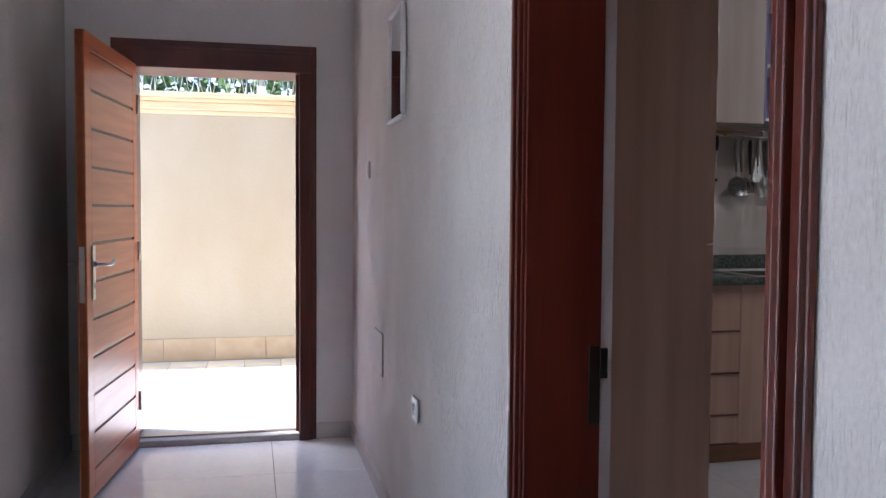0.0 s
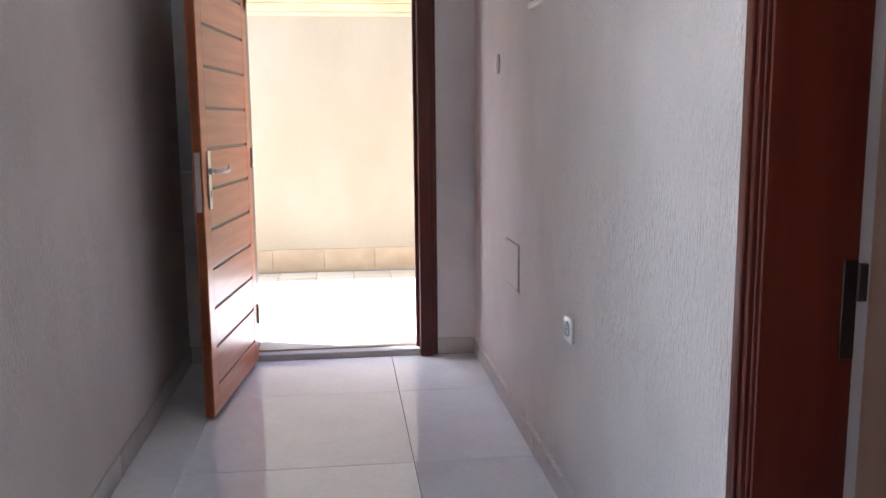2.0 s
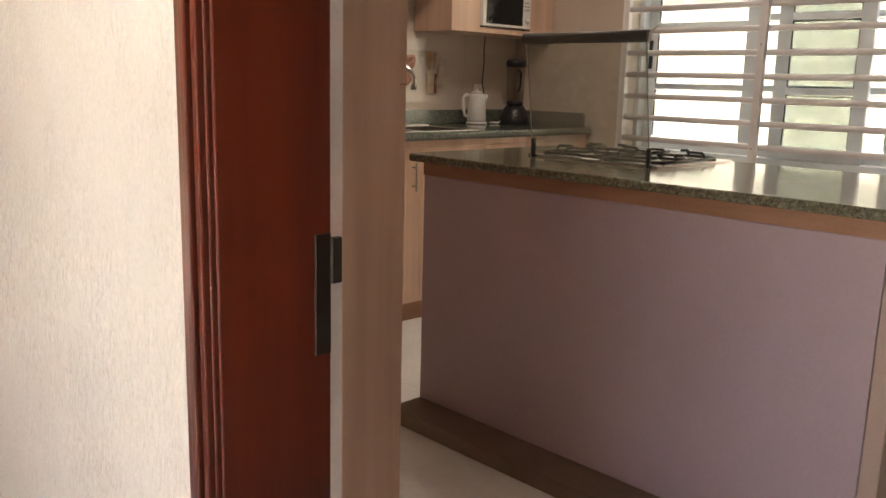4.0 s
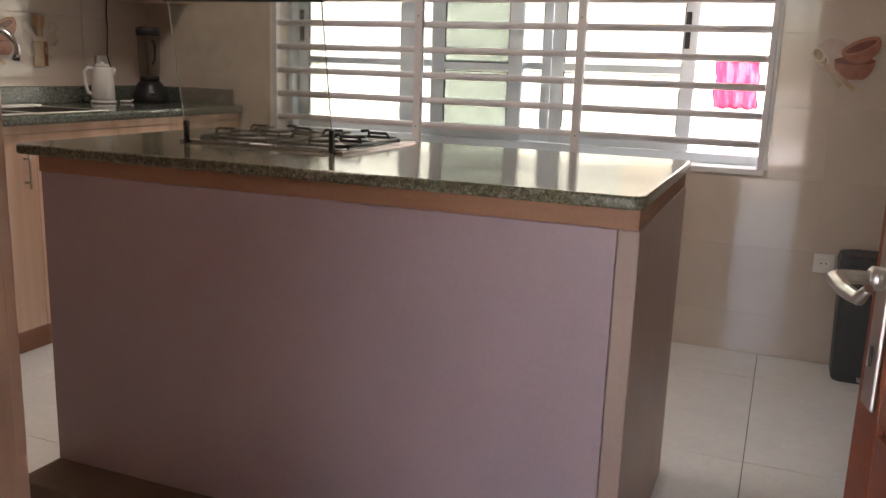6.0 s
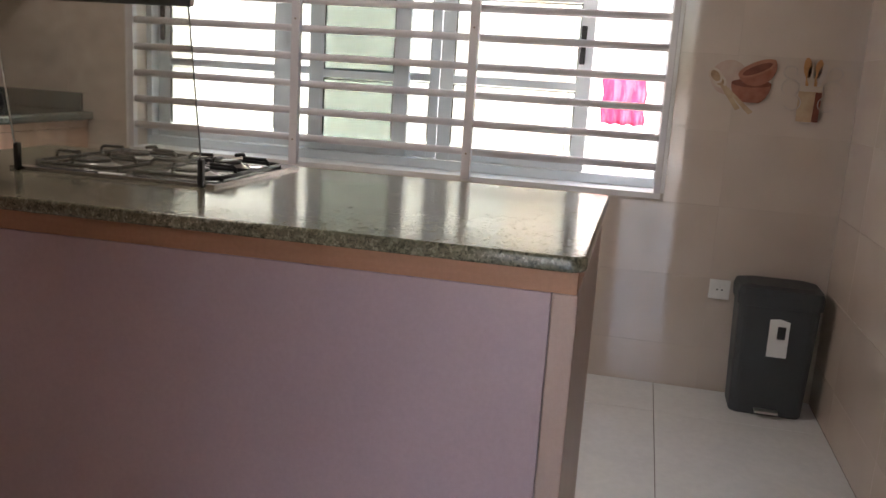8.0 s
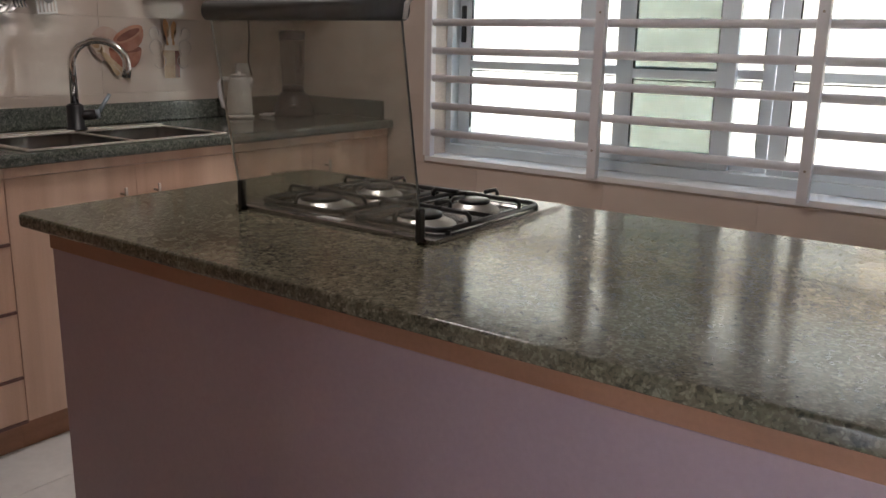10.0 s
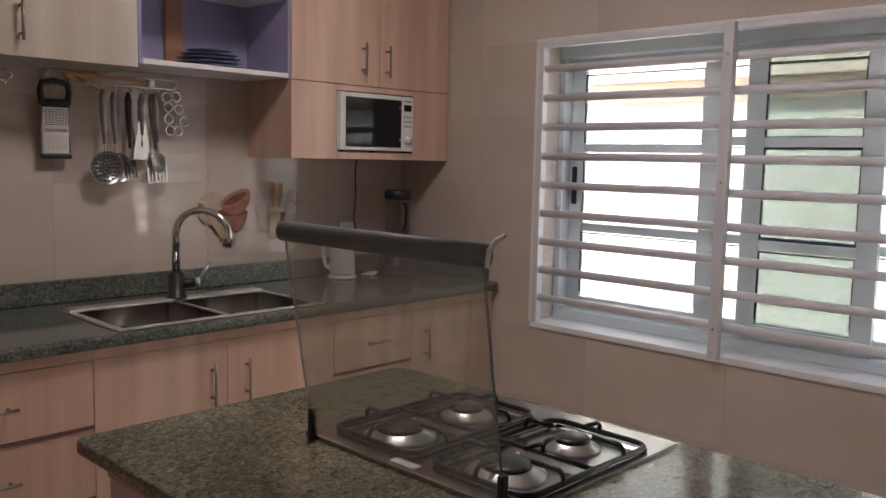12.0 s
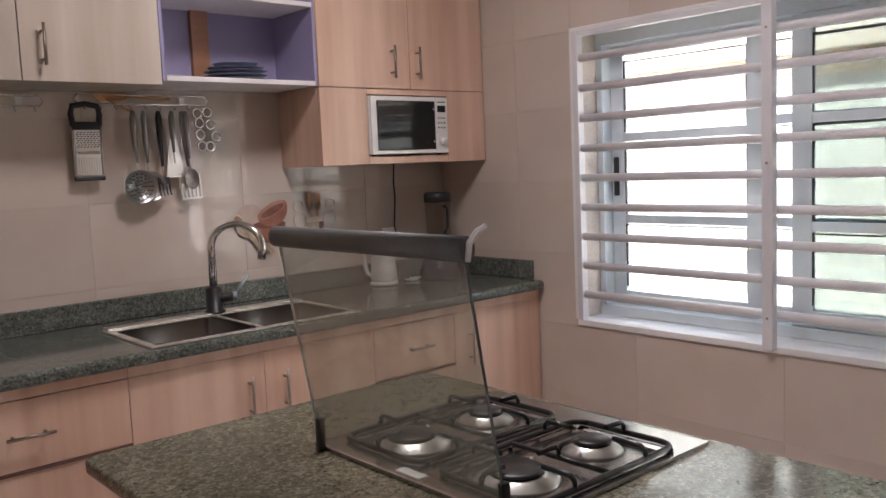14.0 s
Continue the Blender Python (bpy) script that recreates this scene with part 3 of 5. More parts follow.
def kitchen_frame():
    ob = thing("door_2", "red-brown varnished wooden kitchen door frame", "door frame", kind="structure")
    part("jamb", box(-0.004, 0.168, 2.058, 2.0765, 0.0, 2.06, 0.003), RED_WOOD, ob)
    part("jamb", box(-0.004, 0.168, 1.174, 1.205, 0.0, 2.06, 0.003), RED_WOOD, ob)
    part("head", box(-0.004, 0.168, 1.174, 2.076, 2.061, 2.091, 0.003), RED_WOOD, ob)
    for y0, s in ((2.062, 1), (1.195, -1)):
        bm = bmesh.new()
        for a, b, d in ((0.0, 0.064, 0.012), (0.003, 0.016, 0.022), (0.021, 0.036, 0.027), (0.041, 0.060, 0.020)):
            box(-d, -0.001, min(y0 + a * s, y0 + b * s), max(y0 + a * s, y0 + b * s), 0.0, 2.07, 0.003, bm)
        part("casing", bm, RED_WOOD, ob, "moulded red-brown casing")
    bm = bmesh.new()
    for a, b, d in ((0.0, 0.07, 0.012), (0.004, 0.018, 0.022), (0.024, 0.040, 0.027), (0.046, 0.066, 0.020)):
        box(-d, -0.001, 1.125, 2.125, 2.071 + a, 2.071 + b, 0.003, bm)
    part("casing", bm, RED_WOOD, ob, "moulded red-brown casing")
    sp = part("strike_plate", box(0.140, 0.165, 2.054, 2.059, 0.835, 1.005, 0.001), IRON, ob, "dark metal strike plate")
    part("strike_lip", box(0.163, 0.180, 2.048, 2.0575, 0.935, 1.000, 0.002), IRON, sp)
    return ob


kitchen_frame()
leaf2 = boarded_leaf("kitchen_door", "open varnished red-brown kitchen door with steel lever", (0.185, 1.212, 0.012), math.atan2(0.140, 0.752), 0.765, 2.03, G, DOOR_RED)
lever_set(leaf2, 0.765 - 0.055, 0.930, 1, -1)
lever_set(leaf2, 0.765 - 0.055, 0.930, -1, -1)
structure("reveal_trim", box(0.169, 0.1995, 2.0745, 2.082, 0, 2.1), PLASTER_FLAT, "white plaster edge beside the kitchen door", "trim")


# kitchen window: grille, sliding aluminium sashes
def security_grille():
    y0, y1, z0, z1 = WIN
    ob = thing("security_grille", "white painted steel window grille with round bars", "grille", (3.655, y0, z0))
    x = 0.0
    w, h = y1 - y0, z1 - z0
    part("frame_bar", box(-0.006, 0.030, w - 0.026, w, 0.0, h, 0.003), BAR_PAINT, ob)
    part("frame_bar", box(-0.006, 0.030, 0.0, 0.026, 0.0, h, 0.003), BAR_PAINT, ob)
    part("frame_bar", box(-0.006, 0.030, 0.0265, w - 0.0265, h - 0.022, h, 0.003), BAR_PAINT, ob)
    for y in (3.172, 2.382):
        p = part("upright", box(-0.030, 0.004, y - y0 - 0.019, y - y0 + 0.019, -0.010, h + 0.006, 0.003), BAR_PAINT, ob)
        for z in (0.10, 0.62, 1.06):
            bm = lathe([(0, 0), (0.005, 0), (0.004, 0.003), (0, 0.003)], 8)
            bmesh.ops.rotate(bm, verts=bm.verts[:], matrix=Matrix.Rotation(radians(-90), 3, 'Y'))
            bmesh.ops.translate(bm, verts=bm.verts[:], vec=(-0.030, y - y0, z))
            part("bolt", bm, BRONZE, p)
    for k in range(9):
        z = 0.106 + 0.1190 * k
        part("bar", tube([(0.016, 0.02, z), (0.016, w - 0.02, z)], 0.0160, 12), BAR_PAINT, ob, "", True)
    return ob


security_grille()


# Window out of view, added and sized to set the hall's light.
def added_living_window():
    ob = thing("added_window", "unseen grey aluminium window, added to light the hall", "window", kind="structure")
    y0, y1, z0, z1 = 0.5, 2.3, 0.15, 2.45
    bm = box(-3.54, -3.48, y0, y1, z1 - 0.05, z1, 0.003)
    box(-3.54, -3.48, y0, y1, z0, z0 + 0.05, 0.003, bm)
    for y in (y0, (y0 + y1) / 2 - 0.025, y1 - 0.05):
        box(-3.54, -3.48, y, y + 0.05, z0 + 0.05, z1 - 0.05, 0.003, bm)
    part("window_frame", bm, ALUMINIUM, ob)
    ym = (y0 + y1) / 2
    for a, b in ((y0 + 0.05, ym - 0.025), (ym + 0.025, y1 - 0.05)):
        p = part("pane", box(-3.513, -3.508, a, b, z0 + 0.05, z1 - 0.05), CLEAR_PANE, ob)
        p.visible_shadow = False
    return ob


added_living_window()
y0, y1, z0, z1 = WIN
bm = box(3.650, 3.92, y0 - 0.004, y1 + 0.004, z0 - 0.022, z0 + 0.002, 0.003)
structure("window_sill", bm, FRAME_WHITE, "worn white painted window sill", "sill")
bm = box(3.652, 3.90, y1 + 0.0005, y1 + 0.016, z0 + 0.002, z1 + 0.014, 0.002)
box(3.652, 3.90, y0 - 0.016, y0 - 0.0005, z0 + 0.002, z1 + 0.014, 0.002, bm)
box(3.652, 3.90, y0 - 0.0005, y1 + 0.0005, z1 + 0.0005, z1 + 0.014, 0.002, bm)
structure("window_lining", bm, FRAME_WHITE, "white painted lining round the window opening", "trim")


def sash(win, x, a, b, z0, z1, stile, rails, latch=None, glass=PANE):
    """One sliding sash between y a and b, with cross rails at the heights given."""
    bm = box(x, x + 0.028, a, a + stile, z0, z1, 0.002)
    box(x, x + 0.028, b - stile, b, z0, z1, 0.002, bm)
    box(x, x + 0.028, a + stile, b - stile, z0, z0 + 0.055, 0.002, bm)
    box(x, x + 0.028, a + stile, b - stile, z1 - 0.045, z1, 0.002, bm)
    for r in rails:
        box(x + 0.002, x + 0.026, a + stile, b - stile, r - 0.017, r + 0.017, 0.002, bm)
    s = part("sash", bm, ALUMINIUM, win, "grey aluminium sliding sash")
    zs = [z0 + 0.055] + rails + [z1 - 0.045]
    for lo, hi in zip(zs, zs[1:]):
        p = part("pane", box(x + 0.012, x + 0.016, a + stile - 0.004, b - stile + 0.004, lo - 0.004, hi + 0.004), glass, s)
        p.visible_shadow = False
        g = bmesh.new()
        for q0, q1, r0, r1 in ((a + stile, a + stile + 0.005, lo + 0.02, hi - 0.02), (b - stile - 0.005, b - stile, lo + 0.02, hi - 0.02),
                               (a + stile, b - stile, hi - 0.027, hi - 0.022)):
            box(x + 0.004, x + 0.012, q0, q1, r0, r1, bm=g)
        part("gasket", g, BLACK, s, "black rubber gasket")
    if latch is not None:
        bm = box(x - 0.012, x, latch - 0.012, latch + 0.012, 1.31, 1.47, 0.005)
        lt = part("latch", bm, BLACK, s, "black recessed latch")
    return s


def sliding_window():
    ob = thing("window_1", "grey aluminium sliding window with tinted panes", "window", kind="structure")
    y0, y1, z0, z1 = WIN
    bm = box(3.80, 3.89, y0, y1, z0 + 0.003, z0 + 0.045, 0.003)
    box(3.80, 3.89, y0, y1, z1 - 0.05, z1, 0.003, bm)
    box(3.80, 3.89, y0, y0 + 0.03, z0 + 0.045, z1 - 0.05, 0.003, bm)
    box(3.80, 3.89, y1 - 0.03, y1, z0 + 0.045, z1 - 0.05, 0.003, bm)
    part("window_frame", bm, ALUMINIUM, ob)
    sash(ob, 3.852, 3.305, 3.972, z0 + 0.047, z1 - 0.052, 0.062, [1.213, 1.55], 3.945)
    sash(ob, 3.815, 2.705, 3.18, z0 + 0.047, z1 - 0.052, 0.070, [1.205, 1.575], glass=GREEN_PANE)
    sash(ob, 3.852, 2.57, 3.31, z0 + 0.047, z1 - 0.052, 0.045, [1.215, 1.58])
    sash(ob, 3.815, 1.900, 2.56, z0 + 0.047, z1 - 0.052, 0.060, [1.215, 1.58], 1.945)
    return ob


sliding_window()


# ---- kitchen: assumed ceiling lamp, out of view ----
def assumed_ceiling_lamp():
    ob = thing("assumed_ceiling_lamp", "assumed round white flush lamp, added to brighten the kitchen", "ceiling lamp", (*LAMP_AT, CEIL - 0.07))
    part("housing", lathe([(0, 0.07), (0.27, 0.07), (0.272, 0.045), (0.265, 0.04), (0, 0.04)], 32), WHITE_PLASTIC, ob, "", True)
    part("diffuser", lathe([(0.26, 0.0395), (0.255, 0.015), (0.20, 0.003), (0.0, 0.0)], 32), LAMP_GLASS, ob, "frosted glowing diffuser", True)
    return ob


assumed_ceiling_lamp()

# ---- kitchen: island ----
def slab(x0, x1, y0, y1, z0, z1, r=0.007):
    """A stone top with a rounded nose and softened corners."""
    t = bmesh.new()
    c = 0.03
    out = []
    for cx, cy, a0 in ((x1 - c, y1 - c, 0), (x0 + c, y1 - c, 90), (x0 + c, y0 + c, 180), (x1 - c, y0 + c, 270)):
        for k in range(10):
            a = radians(a0 + 10 * k)
            out.append((cx + c * math.cos(a), cy + c * math.sin(a)))
    bm = prism(out, lambda u, v, w: (u, v, z0 + w), z1 - z0, t)
    es = [e for e in bm.edges if abs(e.verts[0].co.z - e.verts[1].co.z) < 1e-5]
    bmesh.ops.bevel(bm, geom=es, offset=r, segments=4, affect='EDGES', profile=0.5)
    return bm


def island():
    ob = thing("kitchen_island", "kitchen island with mauve front panel and wooden edges", "kitchen island", (1.52, 1.80, 0))
    part("body", box(0.0, 0.745, 0.0, 1.51, 0.0, 0.915), MAUVE, ob)
    part("front_panel", box(-0.012, 0.0, -0.016, 1.528, 0.055, 0.884, 0.002), MAUVE, ob, "mauve laminate panel")
    part("top_rail", box(-0.016, 0.765, -0.060, 1.53, 0.885, 0.9325, 0.002), WOOD_EDGE, ob, "orange wooden rail below the stone top")
    part("end_panel", box(-0.010, 0.778, -0.062, -0.017, 0.0, 0.884, 0.003), ROSE, ob, "rose-beige end panel")
    part("end_panel", box(0.0, 0.765, 1.511, 1.528, 0.0, 0.884, 0.002), ROSE, ob, "rose-beige end panel")
    part("back_panel", box(0.7455, 0.765, 0.0, 1.51, 0.08, 0.884, 0.002), LAMINATE, ob)
    part("kerb", box(-0.160, -0.0005, 0.02, 1.535, 0.0, 0.054, 0.006), KERB_BROWN, ob, "low dark brown kerb along the foot")
    return ob


island()
top = thing("island_worktop", "polished speckled brown-grey granite top on the island", "worktop", (1.455, 1.727, 0.92))
part("stone_slab", slab(0.0, 0.84, 0.0, 1.643, 0.013, 0.04), GRANITE, top, "", True)


# hob with its raised glass lid
def pan_support(hob, x0, x1, y0, y1, z):
    """One cast grid over two burners: a rounded frame, feet, and four bent fingers to each burner."""
    g = bmesh.new()
    c = 0.03
    ring = []
    for cx, cy, a0 in ((x1 - c, y1 - c, 0), (x0 + c, y1 - c, 90), (x0 + c, y0 + c, 180), (x1 - c, y0 + c, 270)):
        for k in range(4):
            a = radians(a0 + 30 * k)
            ring.append((cx + c * math.cos(a), cy + c * math.sin(a), z))
    tube(ring + [ring[0]], 0.0055, 8, g)
    xm, ym = (x0 + x1) / 2, (y0 + y1) / 2
    tube([(xm, y0, z), (xm, y1, z)], 0.0048, 8, g)
    up = 0.020
    for bx in ((x0 + xm) / 2, (x1 + xm) / 2):
        for s in (-1, 1):
            e = y0 if s < 0 else y1
            tube([(bx, e, z), (bx, e, z + up * 0.6), (bx, e - s * 0.008, z + up), (bx, ym + s * 0.045, z + up)], 0.0047, 8, g)
    for e, s, bx in ((x0, -1, (x0 + xm) / 2), (x1, 1, (x1 + xm) / 2), (xm, -1, (x1 + xm) / 2), (xm, 1, (x0 + xm) / 2)):
        tube([(e, ym, z), (e, ym, z + up * 0.6), (e - s * 0.008, ym, z + up), (bx + s * 0.04, ym, z + up)], 0.0047, 8, g)
    for fx in (x0 + 0.02, x1 - 0.02):
        for fy in (y0 + 0.0, y1 - 0.0):
            tube([(fx, fy, z - 0.007), (fx, fy, z)], 0.006, 8, g)
    part("pan_support", g, ENAMEL, hob, "black enamelled pan support", True)


def hob():
    x0, y0 = 1.785, 2.565
    ob = thing("gas_hob", "stainless steel four-burner gas hob with raised glass lid", "hob", (x0, y0, 0.961))
    W, D = 0.475, 0.525
    # plate with two openings, and a sloping-sided well pressed down in each
    plate_z, well_z, slope = 0.0065, 0.0008, 0.008
    bm = bmesh.new()
    xs, ys = (0, 0.055, 0.400, W), (0, 0.022, 0.236, 0.286, 0.500, D)
    for i in range(3):
        for j in range(5):
            if i == 1 and j in (1, 3):
                continue
            q = [(xs[i], ys[j]), (xs[i + 1], ys[j]), (xs[i + 1], ys[j + 1]), (xs[i], ys[j + 1])]
            bm.faces.new([bm.verts.new((x, y, plate_z)) for x, y in q])
    rim = [(0, 0), (W, 0), (W, D), (0, D)]
    for k in range(4):
        (xa, ya), (xb, yb) = rim[k], rim[(k + 1) % 4]
        bm.faces.new([bm.verts.new(p) for p in ((xa, ya, 0), (xb, yb, 0), (xb, yb, plate_z), (xa, ya, plate_z))])
    bmesh.ops.remove_doubles(bm, verts=bm.verts[:], dist=1e-5)
    part("hob_plate", bm, HOB_STEEL, ob, "brushed stainless steel plate")
    for cy, ya, yb in ((0.13, 0.022, 0.236), (0.395, 0.286, 0.500)):
        w = bmesh.new()
        hi = [w.verts.new(p) for p in ((0.055, ya, plate_z), (0.400, ya, plate_z), (0.400, yb, plate_z), (0.055, yb, plate_z))]
        e = slope
        lo = [w.verts.new(p) for p in ((0.055 + e, ya + e, well_z), (0.400 - e, ya + e, well_z), (0.400 - e, yb - e, well_z), (0.055 + e, yb - e, well_z))]
        w.faces.new(lo)
        for k in range(4):
            w.faces.new((hi[k], hi[(k + 1) % 4], lo[(k + 1) % 4], lo[k]))
        bmesh.ops.recalc_face_normals(w, faces=w.faces[:])
        part("pressed_tray", w, HOB_STEEL, ob, "recessed steel tray under the grid")
        for cx, r in ((0.125, 0.045), (0.315, 0.034)):
            b = part("burner", lathe([(0, 0.0010), (r * 1.62, 0.0010), (r * 1.54, 0.0055), (r * 1.15, 0.012), (r * 1.05, 0.016), (r * 0.8, 0.016), (0, 0.016)], 24, (cx, cy, 0)), BURNER_ALLOY, ob, "", True)
            part("burner_cap", lathe([(0, 0.0162), (r, 0.0162), (r, 0.022), (r * 0.9, 0.0245), (0, 0.0245)], 24, (cx, cy, 0)), ENAMEL, b, "matt black burner cap", True)
            part("igniter", tube([(cx + r * 1.25, cy + 0.02, 0.0030), (cx + r * 1.25, cy + 0.02, 0.020)], 0.003, 8), WHITE_PLASTIC, b)
    pan_support(ob, 0.045, W - 0.072, 0.018, 0.238, 0.0135)
    pan_support(ob, 0.045, W - 0.072, 0.280, 0.500, 0.0135)
    # lid: hinges at the front edge, glass leaning outwards, grip bar at its top
    top, lean = 0.385, -0.064
    def lid(u, v, w):
        return (-0.004 + lean * v / top + w, u, 0.012 + v)
    pts = [(0.028, 0.0), (0.500, 0.0), (0.500, top), (0.028, top)]
    p = part("glass_lid", prism(pts, lid, 0.004), LID_GLASS, ob, "smoked glass hob lid standing upright")
    p.visible_shadow = False
    for v, m in ((0.0270, ALU_GRIP), (0.5000, WHITE_PLASTIC)):
        e = prism([(v, 0.0), (v + 0.001, 0.0), (v + 0.001, top), (v, top)], lambda u, q, w: (-0.0045 + lean * q / top + w, u, 0.012 + q), 0.005)
        part("glass_edge", e, m, p, "ground glass edge")
    bm = bmesh.new()
    sec = [(0.014 * math.cos(2 * math.pi * k / 16), 0.018 * math.sin(2 * math.pi * k / 16)) for k in range(16)]
    a, b = [], []
    for sx, sz in sec:
        a.append(bm.verts.new((lean - 0.002 + sx, 0.020, 0.012 + top + sz)))
        b.append(bm.verts.new((lean - 0.002 + sx, 0.508, 0.012 + top + sz)))
    for i in range(16):
        bm.faces.new((a[i], a[(i + 1) % 16], b[(i + 1) % 16], b[i]))
    bm.faces.new(a[::-1])
    bm.faces.new(b)
    bmesh.ops.recalc_face_normals(bm, faces=bm.faces[:])
    grip = part("grip_bar", bm, ALU_GRIP, p, "satin grey grip bar", True)
    bm = tube([(lean - 0.006, 0.016, top - 0.004), (lean - 0.003, 0.015, top + 0.020), (lean + 0.002, 0.004, top + 0.036), (lean + 0.006, -0.008, top + 0.044)], [0.004, 0.0045, 0.0045, 0.003], 8)
    part("end_clip", bm, WHITE_PLASTIC, p, "pale plastic end clip", True)
    for v in (0.030, 0.498):
        bm = box(-0.012, 0.004, v - 0.006, v + 0.006, 0.0, 0.062, 0.003)
        part("hinge", bm, ENAMEL, ob, "dark hinge block")
    part("badge", box(0.012, 0.032, 0.24, 0.30, 0.0067, 0.0077), PAPER, ob, "small pale badge")
    return ob


hob()

# ---- kitchen: sink run ----
FRONT = 4.225
def door_unit(name, label, x0, x1, doors=(), drawers=(), group="base cabinets of the sink run"):
    ob = thing(name, label, "cabinet", (x0, FRONT, 0), group)
    w = x1 - x0
    bm = box(0.0, 0.018, 0.02, 0.60, 0.10, 0.919)
    box(w - 0.018, w, 0.02, 0.60, 0.10, 0.919, bm=bm)
    box(0.018, w - 0.018, 0.02, 0.60, 0.10, 0.118, bm=bm)
    box(0.018, w - 0.018, 0.585, 0.60, 0.118, 0.919, bm=bm)
    part("body", bm, LAMINATE, ob)
    part("plinth", box(0.0, w, 0.045, 0.06, 0.0, 0.099), WOOD_EDGE, ob)
    part("top_rail", box(0.0002, w - 0.0002, -0.002, 0.02, 0.887, 0.919, 0.0005), LAMINATE, ob)
    for a, b, hx in doors:
        d = part("door", box(a - x0 + 0.0008, b - x0 - 0.0008, 0.0, 0.019, 0.105, 0.8845, 0.001), LAMINATE, ob)
        bar_handle((hx - x0, 0.0, 0.675), (hx - x0, 0.0, 0.815), (0, -1, 0), d)
    for a, b, lo, hi, h0, h1 in drawers:
        d = part("drawer_front", box(a - x0 + 0.0008, b - x0 - 0.0008, 0.0, 0.019, lo + 0.0065, hi - 0.004, 0.001), LAMINATE, ob)
        part("finger_rail", box(a - x0 + 0.0015, b - x0 - 0.0015, -0.005, 0.015, lo - 0.0034, lo + 0.0060, 0.001), RAIL_BROWN, d, "dark brown finger rail under the drawer front")
        zc = (lo + hi) / 2
        bar_handle((h0 - x0, 0.0, zc), (h1 - x0, 0.0, zc), (0, -1, 0), d)
    return ob


TALL = [(0.684, 0.8875), (0.469, 0.684), (0.254, 0.469), (0.105, 0.254)]
door_unit("base_cabinet", "beech laminate base cabinet with two doors", 0.22, 1.2444, doors=[(0.22, 0.73, 0.67), (0.73, 1.2444, 0.79)])
door_unit("drawer_cabinet", "beech laminate drawer cabinet with bar handles", 1.245, 1.8674,
          drawers=[(1.245, 1.8674, lo, hi, 1.525, 1.65) for lo, hi in TALL])
door_unit("sink_cabinet", "beech laminate sink cabinet with two doors", 1.868, 2.7624, doors=[(1.868, 2.315, 2.255), (2.315, 2.7624, 2.385)])
door_unit("drawer_cabinet", "beech laminate drawer cabinet with bar handles", 2.763, 3.1574,
          drawers=[(2.763, 3.1574, lo, hi, 2.91, 3.03) for lo, hi in TALL])
door_unit("base_cabinet", "beech laminate base cabinet with one door", 3.158, 3.652, doors=[(3.158, 3.652, 3.235)])


def sink_worktop():
    """The long worktop, open where the sink hangs."""
    sx0, sx1, sy0, sy1 = 1.960, 2.685, 4.235, 4.590
    ob = thing("sink_worktop", "polished green-grey granite worktop along the back wall", "worktop")
    part("stone_slab", box(0.21, sx0, 4.19, 4.82, 0.92, 0.96, 0.012), GRANITE_GREEN, ob)
    part("stone_slab", box(sx1, 3.655, 4.19, 4.82, 0.92, 0.96, 0.012), GRANITE_GREEN, ob)
    part("front_strip", box(sx0 - 0.03, sx1 + 0.03, 4.1905, sy0, 0.9205, 0.9595, 0.012), GRANITE_GREEN, ob)
    part("rear_strip", box(sx0 - 0.03, sx1 + 0.03, sy1, 4.8195, 0.9205, 0.9595, 0.004), GRANITE_GREEN, ob)
    part("upstand", box(0.21, 3.655, 4.802, 4.822, 0.9605, 1.042, 0.004), GRANITE_GREEN, ob)
    part("upstand", box(3.637, 3.657, 4.25, 4.8015, 0.9605, 1.042, 0.004), GRANITE_GREEN, ob)
    return ob


sink_worktop()


def kitchen_sink():
    x0, y0 = 1.94, 4.215
    ob = thing("kitchen_sink", "stainless steel double bowl sink set in granite", "sink", (x0, y0, 0.9605))
    W, D = 0.765, 0.43
    bm = bmesh.new()
    for a, b, c, d in ((0, W, 0, 0.022), (0, W, 0.365, D), (0, 0.025, 0.022, 0.365), (W - 0.025, W, 0.022, 0.365), (0.374, 0.392, 0.022, 0.365)):
        box(a, b, c, d, 0.0, 0.006, 0.0015, bm)
    part("rim", bm, LIT_RIM_STEEL, ob, "bright steel rim, lit tone put into its colour")
    for a, b in ((0.025, 0.374), (0.392, W - 0.025)):
        t = bmesh.new()
        box(a, b, 0.022, 0.365, -0.20, 0.004, bm=t)
        top = [f for f in t.faces if f.normal.z > 0.9]
        bmesh.ops.delete(t, geom=top, context='FACES_ONLY')
        es = [e for e in t.edges if not e.is_boundary]
        bmesh.ops.bevel(t, geom=es, offset=0.03, segments=3, affect='EDGES')
        bmesh.ops.recalc_face_normals(t, faces=t.faces[:])
        bmesh.ops.reverse_faces(t, faces=t.faces[:])
        bw = part("bowl", t, SHADED_BOWL_STEEL, ob, "deep steel bowl, its shade put into the colour", True)
        part("drain", lathe([(0, -0.197), (0.038, -0.197), (0.040, -0.1985)], 20, ((a + b) / 2, 0.19, 0)), CHROME, bw, "", True)
    part("rear_ledge", box(0.01, W - 0.01, 0.372, D - 0.003, 0.0062, 0.013, 0.002), LIT_RIM_STEEL, ob)
    return ob


kitchen_sink()


